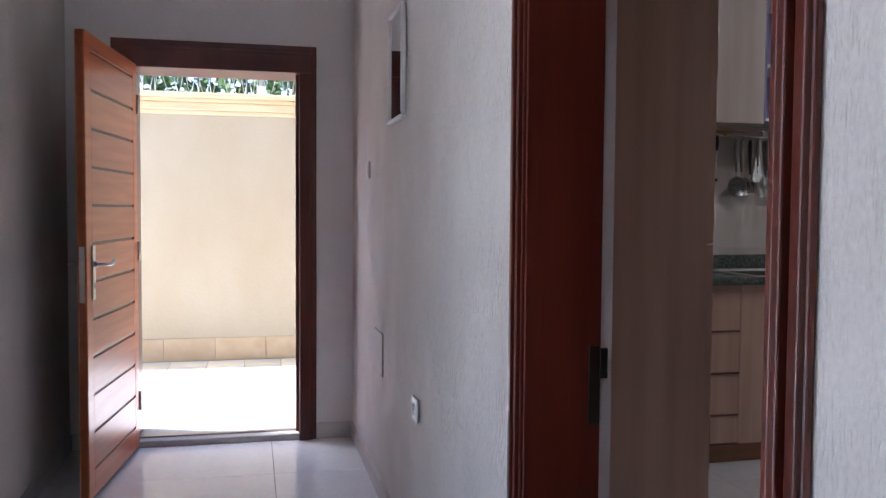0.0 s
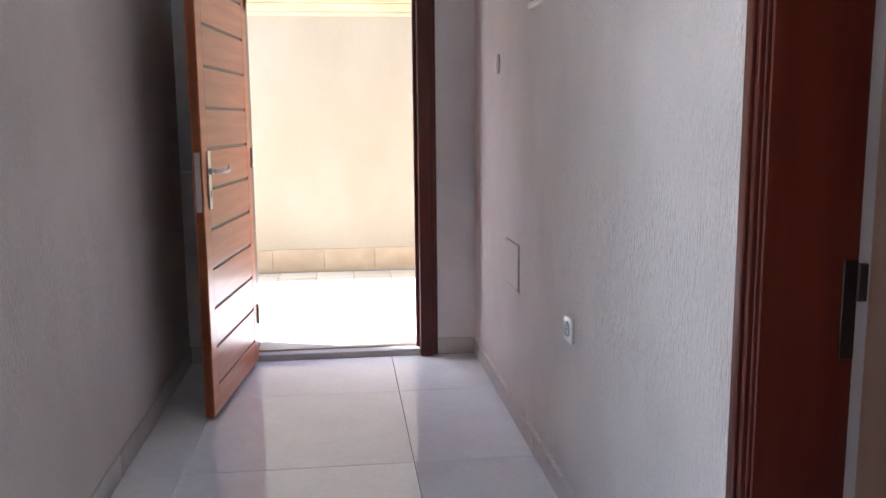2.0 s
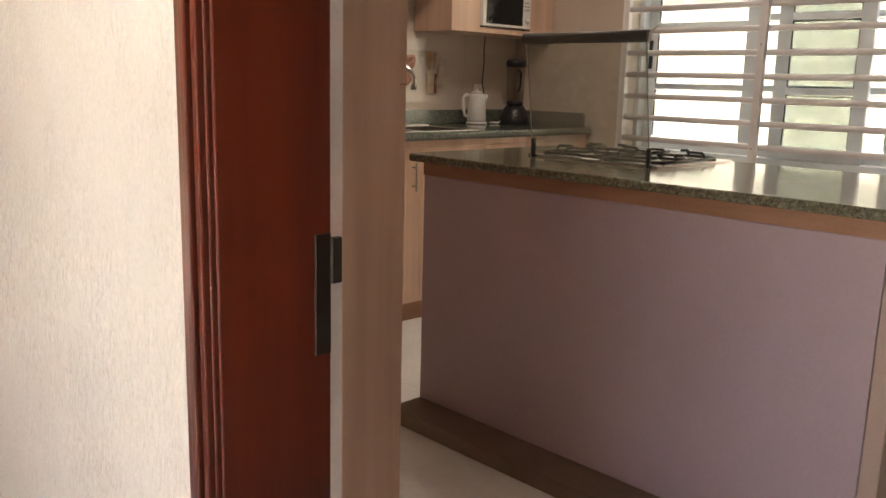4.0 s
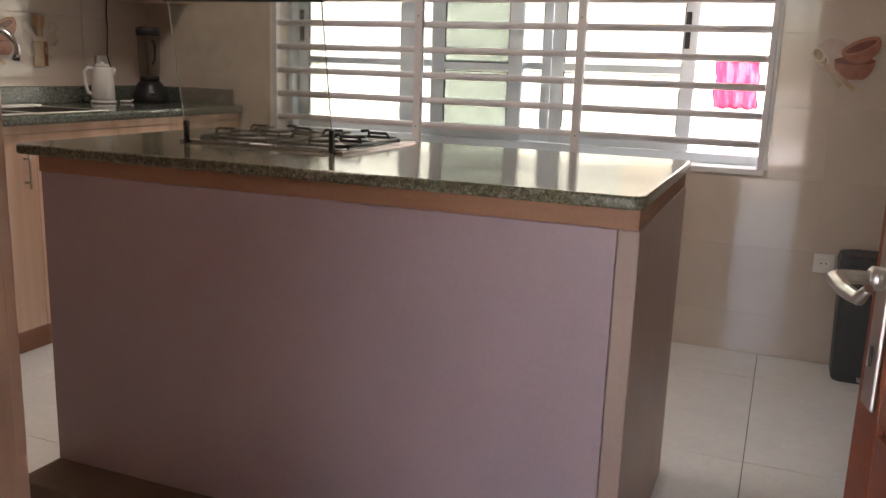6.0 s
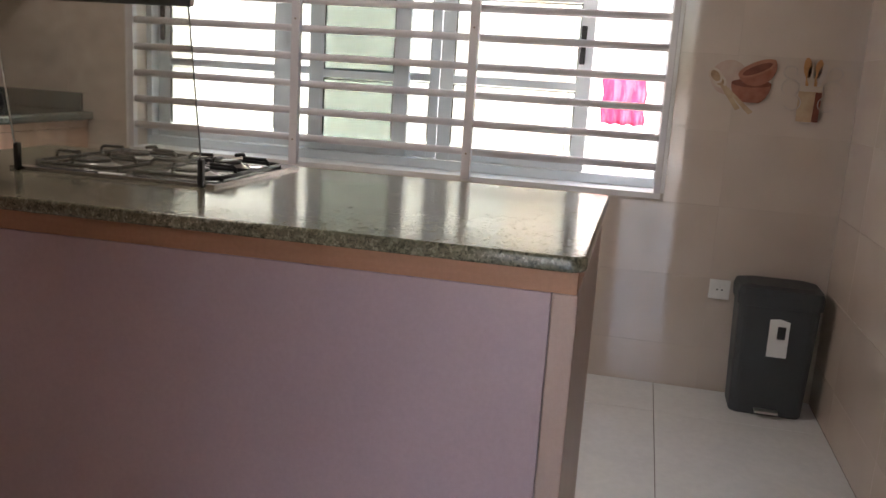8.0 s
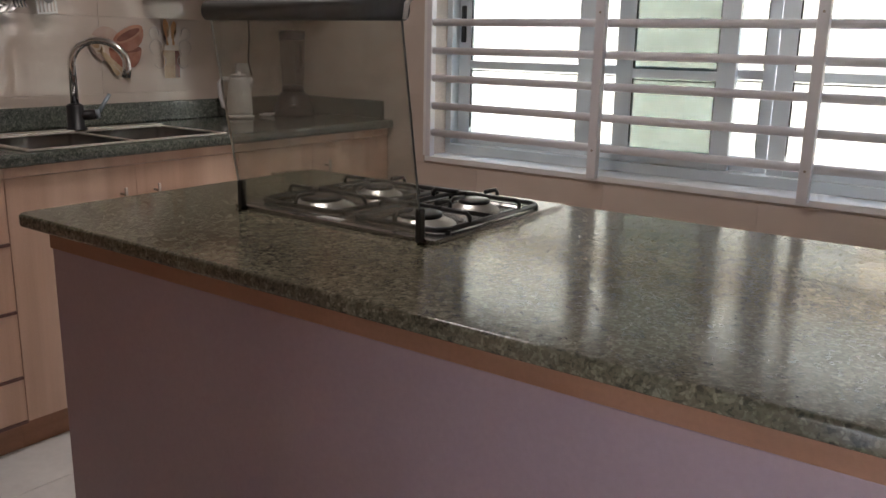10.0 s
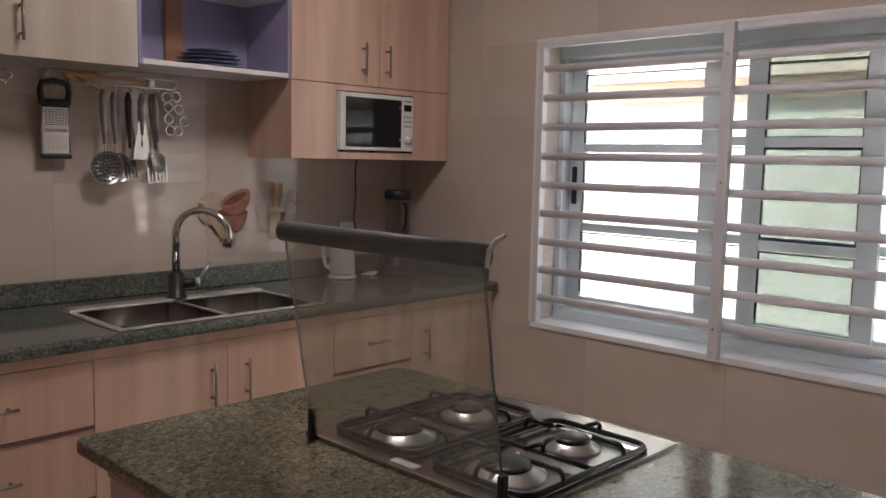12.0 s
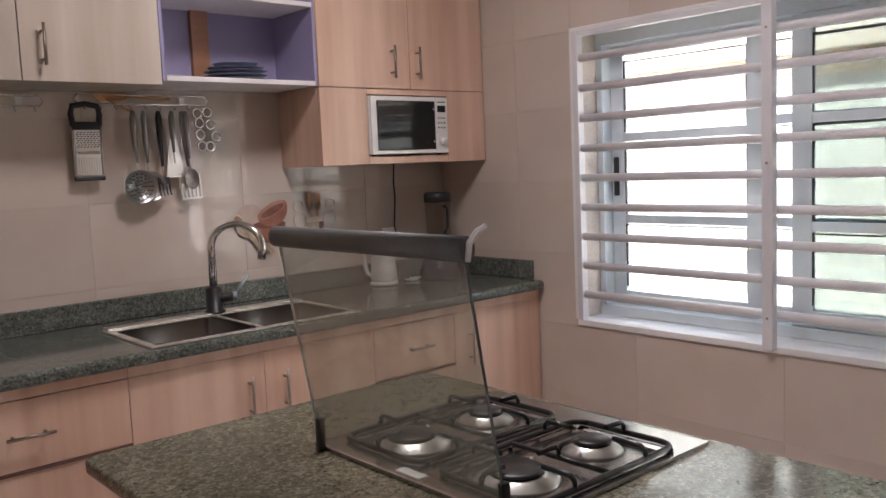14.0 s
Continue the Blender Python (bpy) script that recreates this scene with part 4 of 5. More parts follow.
def mixer_tap():
    ob = thing("mixer_tap", "chrome swan-neck mixer tap with side lever", "tap", (2.345, 4.615, 0.970))
    ob.scale = (1.16, 1.16, 1.0)
    part("base", lathe([(0, 0), (0.033, 0), (0.033, 0.006), (0.026, 0.010), (0.026, 0.085), (0.022, 0.092), (0.016, 0.096), (0, 0.096)], 24), BLACK, ob, "dark body", True)
    pts = [(0, 0, 0.09), (0, 0, 0.235)]
    R = 0.085
    dx, dy = 0.62, -0.785
    for k in range(1, 13):
        a = radians(180 - 15.5 * k)
        pts.append((dx * (R + R * math.cos(a)), dy * (R + R * math.cos(a)), 0.235 + R * math.sin(a)))
    pts.append((pts[-1][0] - 0.004, pts[-1][1] + 0.004, pts[-1][2] - 0.035))
    part("spout", tube(pts, [0.0125] * (len(pts) - 2) + [0.0135, 0.0135], 14), CHROME, ob, "arched chrome spout", True)
    hub = part("lever_hub", tube([(0.0, 0.0, 0.050), (0.050, -0.030, 0.056)], 0.0185, 16), BLACK, ob, "", True)
    part("hub_cap", tube([(0.0502, -0.0301, 0.056), (0.062, -0.037, 0.0575)], [0.0185, 0.016], 16), BLUE_GREY, hub, "pale blue-grey cap", True)
    part("lever", tube([(0.058, -0.034, 0.062), (0.098, -0.040, 0.128)], [0.0075, 0.0060], 12), BLUE_GREY, ob, "pale straight lever", True)
    return ob


mixer_tap()


# ---- kitchen: upper cabinets ----
UF = 4.525
def wall_cabinet(name, label, x0, x1, z0, z1, doors, mat=LAMINATE_PALE):
    ob = thing(name, label, "wall cabinet", (x0, UF, z0), "wall cabinets over the sink")
    w, h = x1 - x0, z1 - z0
    bm = box(0.0, w, 0.0205, 0.300, 0.0, h)
    part("body", bm, mat, ob)
    for a, b, hx in doors:
        d = part("door", box(a - x0 + 0.0015, b - x0 - 0.0015, 0.0, 0.020, 0.0, h, 0.0015), mat, ob)
        bar_handle((hx - x0, 0.0, 0.045), (hx - x0, 0.0, 0.17), (0, -1, 0), d)
    return ob


wall_cabinet("wall_cabinet", "pale maple laminate wall cabinet with two doors", 1.30, 2.172, 1.772, 2.46, [(1.30, 1.736, 1.645), (1.736, 2.172, 1.800)])
wall_cabinet("wall_cabinet", "pale maple laminate wall cabinet with two doors", 0.43, 1.298, 1.772, 2.46, [(0.43, 0.864, 0.80), (0.864, 1.298, 0.93)])


def open_shelf():
    x0, x1 = 2.174, 2.784
    ob = thing("open_shelf_unit", "open wall shelf with lilac lining and white boards", "shelf unit", (x0, UF, 1.786))
    w = x1 - x0
    part("back", box(0.012, w - 0.012, 0.285, 0.300, 0.0, 0.674), LILAC, ob)
    part("side", box(0.0, 0.012, 0.004, 0.300, 0.0, 0.674), LILAC, ob)
    part("side", box(w - 0.012, w, 0.004, 0.300, 0.0, 0.674), LILAC, ob)
    for z in (0.0, 0.292, 0.656):
        part("shelf_board", box(0.0122, w - 0.0122, 0.0, 0.2848, z, z + 0.018, 0.002), SHELF_WHITE, ob, "white shelf board")
    part("strut", box(0.236, 0.303, 0.262, 0.2845, 0.0185, 0.2915), WOOD_EDGE, ob, "bare wooden strut")
    part("strut", box(0.236, 0.303, 0.262, 0.2845, 0.3105, 0.6555), WOOD_EDGE, ob, "bare wooden strut")
    return ob


open_shelf()


def dish_stack():
    ob = thing("dish_stack", "low stack of blue-grey dishes on the open shelf", "dishes", (2.520, 4.672, 1.8045))
    for k, r in enumerate((0.118, 0.118, 0.116, 0.104, 0.084)):
        z = 0.0145 * k
        part("dish", lathe([(0, z), (r * 0.6, z), (r * 0.95, z + 0.008), (r, z + 0.0095), (r * 0.9, z + 0.0098), (0, z + 0.0098)], 28), CERAMIC, ob, "", True)
    return ob


dish_stack()
ob = part("tray", box(2.19, 2.262, 4.56, 4.74, 1.8045, 1.814, 0.004), CERAMIC)
tagged(ob, "small dark tray on the open shelf", "tray")


def microwave_cabinet():
    x0, x1, z0 = 2.786, 3.655, 1.482
    ob = thing("microwave_cabinet", "beech laminate wall cabinet with microwave niche", "wall cabinet", (x0, UF, z0))
    w = x1 - x0
    n0, n1 = 3.008 - x0, 3.432 - x0
    part("side_panel", box(0.0, 0.018, 0.0205, 0.300, 0.0, 0.975), LAMINATE, ob)
    part("side_panel", box(w - 0.018, w, 0.0205, 0.300, 0.0, 0.975), LAMINATE, ob)
    for a in (0.0, 0.285, 0.957):
        part("board", box(0.0182, w - 0.0182, 0.0205, 0.287, a, a + 0.018), LAMINATE, ob)
    part("back_panel", box(0.0182, w - 0.0182, 0.288, 0.300, 0.0, 0.975), LAMINATE, ob)
    part("front_board", box(0.0, n0, 0.0, 0.020, 0.0, 0.300, 0.001), LAMINATE, ob)
    part("front_board", box(n1, w, 0.0, 0.020, 0.0, 0.300, 0.001), LAMINATE, ob)
    part("front_board", box(n0 + 0.0005, n1 - 0.0005, 0.0, 0.020, 0.0, 0.030, 0.001), LAMINATE, ob)
    part("front_board", box(n0 + 0.0005, n1 - 0.0005, 0.0, 0.020, 0.278, 0.300, 0.001), LAMINATE, ob)
    for a, b, hx in ((0.0, 3.236 - x0, 3.140 - x0), (3.236 - x0, w, 3.272 - x0)):
        d = part("door", box(a + 0.0015, b - 0.0015, 0.0, 0.020, 0.303, 0.975, 0.0015), LAMINATE, ob)
        bar_handle((hx, 0.0, 0.345), (hx, 0.0, 0.475), (0, -1, 0), d)
    for x in (0.02, 0.10, 0.18):
        part("screw", lathe([(0, 0), (0.004, 0), (0.0, 0.002)], 8, (-0.0005, 0.05 + x, 0.02)), BRONZE, ob)
    return ob


microwave_cabinet()


def microwave():
    ob = thing("microwave_oven", "white microwave oven with dark glass door", "microwave", (3.014, 4.512, 1.5135))
    W, H = 0.412, 0.243
    part("casing", box(0.0, W, 0.012, 0.27, 0.006, H - 0.002, 0.004), WHITE_PLASTIC, ob)
    d = part("oven_door", box(0.002, 0.342, 0.0, 0.0118, 0.006, H - 0.002, 0.004), WHITE_PLASTIC, ob)
    part("window", box(0.030, 0.337, -0.003, 0.0, 0.022, H - 0.020, 0.002), OVEN_BLACK, d, "dark reflective oven glass")
    for z in (0.055, 0.190):
        bm = lathe([(0, 0), (0.006, 0), (0.005, 0.004), (0, 0.004)], 10)
        bmesh.ops.rotate(bm, verts=bm.verts[:], matrix=Matrix.Rotation(radians(90), 3, 'X'))
        bmesh.ops.translate(bm, verts=bm.verts[:], vec=(0.326, -0.003, z))
        part("stud", bm, CHROME, d)
    p = part("control_panel", box(0.344, W, 0.002, 0.0118, 0.006, H - 0.002, 0.003), WHITE_PLASTIC, ob)
    part("display", box(0.355, W - 0.012, 0.0005, 0.002, 0.178, 0.206, 0.0005), OVEN_BLACK, p, "black display")
    for r in range(3):
        for c in range(3):
            part("key_mark", box(0.356 + 0.016 * c, 0.364 + 0.016 * c, 0.0012, 0.002, 0.110 + 0.020 * r, 0.117 + 0.020 * r), ALU_GRIP, p)
    bm = lathe([(0, 0), (0.017, 0), (0.015, 0.014), (0, 0.014)], 18)
    bmesh.ops.rotate(bm, verts=bm.verts[:], matrix=Matrix.Rotation(radians(90), 3, 'X'))
    bmesh.ops.translate(bm, verts=bm.verts[:], vec=(0.379, 0.002, 0.055))
    part("dial", bm, WHITE_PLASTIC, p, "", True)
    part("logo_bar", box(0.357, 0.400, 0.0012, 0.002, 0.218, 0.223), ALU_GRIP, p)
    for x in (0.03, W - 0.03):
        for y in (0.03, 0.24):
            part("foot", lathe([(0, 0), (0.01, 0), (0.01, 0.006), (0, 0.006)], 10, (x, y, 0)), BLACK, ob)
    return ob


microwave()
ob = part("power_cable", tube([(3.345, 4.80, 1.482), (3.345, 4.808, 1.40), (3.352, 4.81, 1.33), (3.347, 4.812, 1.26), (3.342, 4.812, 1.20), (3.35, 4.80, 1.14)], 0.0035, 8), BLACK, None, "", True)
tagged(ob, "thin black cable hanging under the microwave cabinet", "cable")

# tall larder beside the doorway
def larder():
    ob = thing("tall_cabinet", "tall beech laminate larder beside the kitchen door", "cabinet", (0.222, 2.50, 0))
    part("body", box(0.0, 0.448, 0.0, 0.60, 0.06, 2.30, 0.001), LAMINATE, ob)
    part("plinth", box(0.01, 0.43, 0.01, 0.59, 0.0, 0.06), WOOD_EDGE, ob)
    for a, b in ((0.062, 1.20), (1.204, 2.30)):
        d = part("door", box(0.4485, 0.468, 0.001, 0.599, a, b, 0.0015), LAMINATE, ob)
        bar_handle((0.468, 0.06, (a + b) / 2 - 0.08), (0.468, 0.06, (a + b) / 2 + 0.08), (1, 0, 0), d)
    return ob


larder()


# ---- kitchen: small things ----
def kettle():
    ob = thing("electric_kettle", "white plastic electric kettle on the granite worktop", "kettle", (3.185, 4.70, 0.9605), turn=radians(60))
    ob.scale = (0.80, 0.80, 0.96)
    part("power_base", lathe([(0, 0), (0.078, 0), (0.080, 0.010), (0.070, 0.016), (0, 0.016)], 28), WHITE_PLASTIC, ob, "", True)
    part("jug", lathe([(0, 0.017), (0.068, 0.017), (0.072, 0.03), (0.066, 0.12), (0.055, 0.178), (0.050, 0.186), (0, 0.188)], 28), WHITE_PLASTIC, ob, "", True)
    part("lid", lathe([(0, 0.189), (0.048, 0.189), (0.040, 0.200), (0.012, 0.203), (0.010, 0.212), (0, 0.213)], 24), WHITE_PLASTIC, ob, "", True)
    part("handle", tube([(0, 0.048, 0.175), (0, 0.085, 0.180), (0, 0.108, 0.160), (0, 0.104, 0.10), (0, 0.092, 0.055), (0, 0.066, 0.045)], 0.011, 10), WHITE_PLASTIC, ob, "", True)
    part("spout", tube([(0, -0.045, 0.13), (0, -0.064, 0.165), (0, -0.074, 0.182)], [0.024, 0.018, 0.010], 12), WHITE_PLASTIC, ob, "", True)
    return ob


kettle()
ob = part("kettle_lead", tube([(3.30, 4.70, 0.968), (3.33, 4.66, 0.9665), (3.36, 4.67, 0.975), (3.39, 4.70, 0.9665), (3.35, 4.73, 0.967)], 0.005, 8), WHITE_PLASTIC, None, "", True)
tagged(ob, "white coiled lead lying beside the kettle", "cable")


def blender():
    ob = thing("blender", "blender with dark base and clear jar in the corner", "blender", (3.458, 4.64, 0.9605))
    ob.scale = (0.95, 0.95, 1.05)
    part("motor_base", lathe([(0, 0), (0.098, 0), (0.100, 0.010), (0.095, 0.040), (0.074, 0.082), (0.058, 0.105), (0, 0.105)], 28), BLACK, ob, "black bell-shaped motor base", True)
    part("dial", lathe([(0, 0), (0.013, 0), (0.010, 0.012), (0, 0.012)], 14, (-0.060, -0.067, 0.045)), CHROME, ob, "", True)
    part("collar", lathe([(0.0, 0.106), (0.052, 0.106), (0.054, 0.128), (0.048, 0.134), (0, 0.134)], 28), BLACK, ob, "", True)
    p = part("jar", lathe([(0.050, 0.135), (0.055, 0.15), (0.061, 0.32), (0.062, 0.326)], 28), JAR_GLASS, ob, "clear ribbed jar", True)
    p.visible_shadow = False
    part("lid", lathe([(0, 0.327), (0.064, 0.327), (0.065, 0.358), (0.058, 0.368), (0.025, 0.369), (0, 0.370)], 28), BLACK, ob, "black lid", True)
    part("jar_handle", tube([(0.055, 0.02, 0.305), (0.090, 0.035, 0.298), (0.088, 0.034, 0.215), (0.054, 0.02, 0.19)], 0.007, 8), BLACK, ob, "", True)
    return ob


blender()


def wall_socket(name, label, at, turn, two=False):
    ob = thing(name, label, "socket", at, turn=turn)
    w = 0.041
    part("plate", box(-w, w, -0.010, 0.0, -w, w, 0.004), WHITE_PLASTIC, ob)
    bm = lathe([(0.021, 0), (0.023, 0.0), (0.023, 0.004), (0.021, 0.004)], 20)
    bmesh.ops.rotate(bm, verts=bm.verts[:], matrix=Matrix.Rotation(radians(90), 3, 'X'))
    bmesh.ops.translate(bm, verts=bm.verts[:], vec=(0, -0.010, 0))
    part("ring", bm, WHITE_PLASTIC, ob, "", True)
    for x, z in ((-0.0095, 0), (0.0095, 0)):
        part("pin_hole", box(x - 0.003, x + 0.003, -0.0108, -0.0101, z - 0.003, z + 0.003), BLACK, ob)
    part("earth_pin", tube([(0, -0.010, 0.012), (0, -0.018, 0.012)], 0.0025, 8), STEEL, ob)
    return ob


wall_socket("wall_socket", "white earthed wall socket on the kitchen tiles", (3.655, 1.287, 0.440), radians(-90))
wall_socket("wall_socket", "white earthed wall socket over the worktop", (3.31, 4.822, 1.155), 0)
wall_socket("wall_socket", "white earthed wall socket on the hall plaster", (-0.002, 3.235, 0.60), radians(-90))


def hall_fittings():
    ob = thing("light_switch", "white light switch on the hall plaster", "switch", (-0.002, 4.47, 1.48), turn=radians(-90))
    part("plate", box(-0.041, 0.041, -0.010, 0, -0.041, 0.041, 0.004), WHITE_PLASTIC, ob)
    part("rocker", box(-0.022, 0.022, -0.014, -0.0102, -0.028, 0.028, 0.003), WHITE_PLASTIC, ob)
    ob = thing("access_cover", "flush white inspection cover in the hall wall", "cover panel", (-0.002, 4.127, 0.653), turn=radians(-90))
    part("joint", box(-0.125, 0.125, -0.002, 0, -0.095, 0.095), COVER_JOINT, ob, "thin grey joint round the cover")
    part("cover", box(-0.121, 0.121, -0.005, -0.0021, -0.091, 0.091, 0.002), PLASTER, ob)
    for x, z in ((-0.115, 0.085), (0.115, -0.085)):
        part("screw", box(x - 0.004, x + 0.004, -0.008, -0.0061, z - 0.004, z + 0.004, 0.001), BRONZE, ob)
    ob = thing("wall_mirror", "small mirror in a pale rounded frame on plaster", "mirror", (-0.002, 3.635, 1.815), turn=radians(-90))
    bm = box(-0.16, 0.16, -0.020, 0, -0.185, -0.168, 0.005)
    box(-0.16, 0.16, -0.020, 0, 0.235, 0.250, 0.005, bm)
    box(-0.16, -0.147, -0.020, 0, -0.167, 0.234, 0.005, bm)
    box(0.147, 0.16, -0.020, 0, -0.167, 0.234, 0.005, bm)
    part("frame", bm, WHITE_PLASTIC, ob, "pale moulded frame")
    part("glass", box(-0.1465, 0.1465, -0.012, -0.002, -0.1675, 0.2345), MIRROR, ob, "silvered mirror glass")


hall_fittings()


def pedal_bin():
    ob = thing("pedal_bin", "charcoal plastic pedal bin with paper label", "waste bin", (3.535, 1.080, 0))
    ob.scale = (0.92, 0.98, 0.99)
    def shell(z, w, d):
        out = []
        c = 0.035
        for cx, cy, a0 in ((d - c, w - c, 0), (-d + c, w - c, 90), (-d + c, -w + c, 180), (d - c, -w + c, 270)):
            for k in range(5):
                a = radians(a0 + 22.5 * k)
                out.append((cx + c * math.cos(a), cy + c * math.sin(a), z))
        return out
    def loft(rings):
        bm = bmesh.new()
        vs = [[bm.verts.new(p) for p in r] for r in rings]
        for a, b in zip(vs, vs[1:]):
            for k in range(len(a)):
                bm.faces.new((a[k], a[(k + 1) % len(a)], b[(k + 1) % len(a)], b[k]))
        bm.faces.new(vs[0][::-1])
        bm.faces.new(vs[-1])
        return bm
    part("body", loft([shell(0, .135, .095), shell(.01, .14, .10), shell(.40, .152, .115), shell(.445, .153, .116)]), GREY_BIN, ob)
    part("lid", loft([shell(.447, .160, .122), shell(.49, .163, .125), shell(.515, .155, .118), shell(.525, .12, .09)]), GREY_BIN, ob, "domed charcoal lid")
    part("pedal", box(-0.135, -0.095, -0.045, 0.045, 0.018, 0.030, 0.004), STEEL, ob, "steel pedal")
    part("lid_tag", box(-0.085, -0.03, 0.06, 0.12, 0.5215, 0.5225), PAPER, ob, "oval pale tag")
    lb = part("label", prism([(-0.045, 0.25), (0.030, 0.25), (0.032, 0.40), (-0.005, 0.405), (-0.043, 0.395)], lambda u, v, w: (-0.1165 - 0.004 * (v - 0.25) / 0.15 * -1 * -1 - w, u, v), 0.001), PAPER, ob, "torn white paper label")
    part("print_block", box(-0.1235, -0.1215, -0.030, 0.0, 0.325, 0.375), BLACK, lb, "dark printed block")
    return ob


pedal_bin()


# hook rails and utensils on the back wall
WY = 4.822
def hook_rail(x0, x1, z, hooks):
    ob = thing("hook_rail", "chrome wire hook rail on the tiles", "hook rail", (x0, WY, z), "hook rails over the sink")
    w = x1 - x0
    r = 0.017
    pts = [(0.012, -0.016, r), (w - 0.012, -0.016, r), (w, -0.016, 0), (w - 0.012, -0.016, -r), (0.012, -0.016, -r), (0, -0.016, 0), (0.012, -0.016, r)]
    part("wire_frame", tube(pts, 0.0034, 8), CHROME, ob, "", True)
    for x in (w * 0.2, w * 0.8):
        part("bracket", box(x - 0.012, x + 0.012, -0.014, 0, -0.014, 0.014, 0.003), STEEL, ob)
    for k in range(hooks):
        x = 0.03 + (w - 0.06) * k / (hooks - 1)
        part("hook", tube([(x, -0.016, -r), (x, -0.020, -0.030), (x, -0.032, -0.036), (x, -0.040, -0.024)], 0.0024, 8), CHROME, ob, "", True)
    return ob


hook_rail(1.50, 1.872, 1.736, 6)
hook_rail(1.972, 2.462, 1.746, 9)


def grater():
    ob = thing("grater", "flat steel grater with black handle on a hook", "grater", (2.000, WY - 0.035, 1.464))
    ob.scale = (0.93, 1.0, 0.955)
    part("blade", box(-0.046, 0.046, -0.002, 0.002, 0.02, 0.185, 0.001), STEEL, ob, "punched steel blade")
    for s in (-1, 1):
        part("rail", tube([(s * 0.049, 0, 0.005), (s * 0.052, 0, 0.195)], 0.004, 8), STEEL, ob, "", True)
    g = bmesh.new()
    for r in range(8):
        for c in range(7):
            x, z = -0.036 + 0.012 * c + (0.004 if r % 2 else 0), 0.120 + 0.0075 * r
            box(x - 0.003, x + 0.003, -0.0045, -0.002, z, z + 0.0035, bm=g)
    part("coarse_teeth", g, BLACK, ob, "dark coarse openings")
    g = bmesh.new()
    for r in range(9):
        for c in range(9):
            x, z = -0.036 + 0.009 * c, 0.03 + 0.0062 * r
            box(x - 0.0012, x + 0.0012, -0.0042, -0.002, z, z + 0.002, bm=g)
    part("fine_teeth", g, ALU_GRIP, ob, "fine teeth")
    part("slicer", box(-0.04, 0.04, -0.006, -0.0021, 0.095, 0.106, 0.001), CHROME, ob)
    bm = tube([(-0.046, 0, 0.195), (-0.052, 0, 0.24), (-0.045, 0, 0.268), (0, 0, 0.276), (0.045, 0, 0.268), (0.052, 0, 0.24), (0.046, 0, 0.195)], 0.011, 10)
    box(-0.052, 0.052, -0.009, 0.009, 0.183, 0.212, 0.005, bm)
    part("grip", bm, BLACK, ob, "black plastic grip", True)
    part("foot", box(-0.056, 0.056, -0.008, 0.008, 0.0, 0.018, 0.005), BLACK, ob, "black plastic foot")
    return ob


grater()


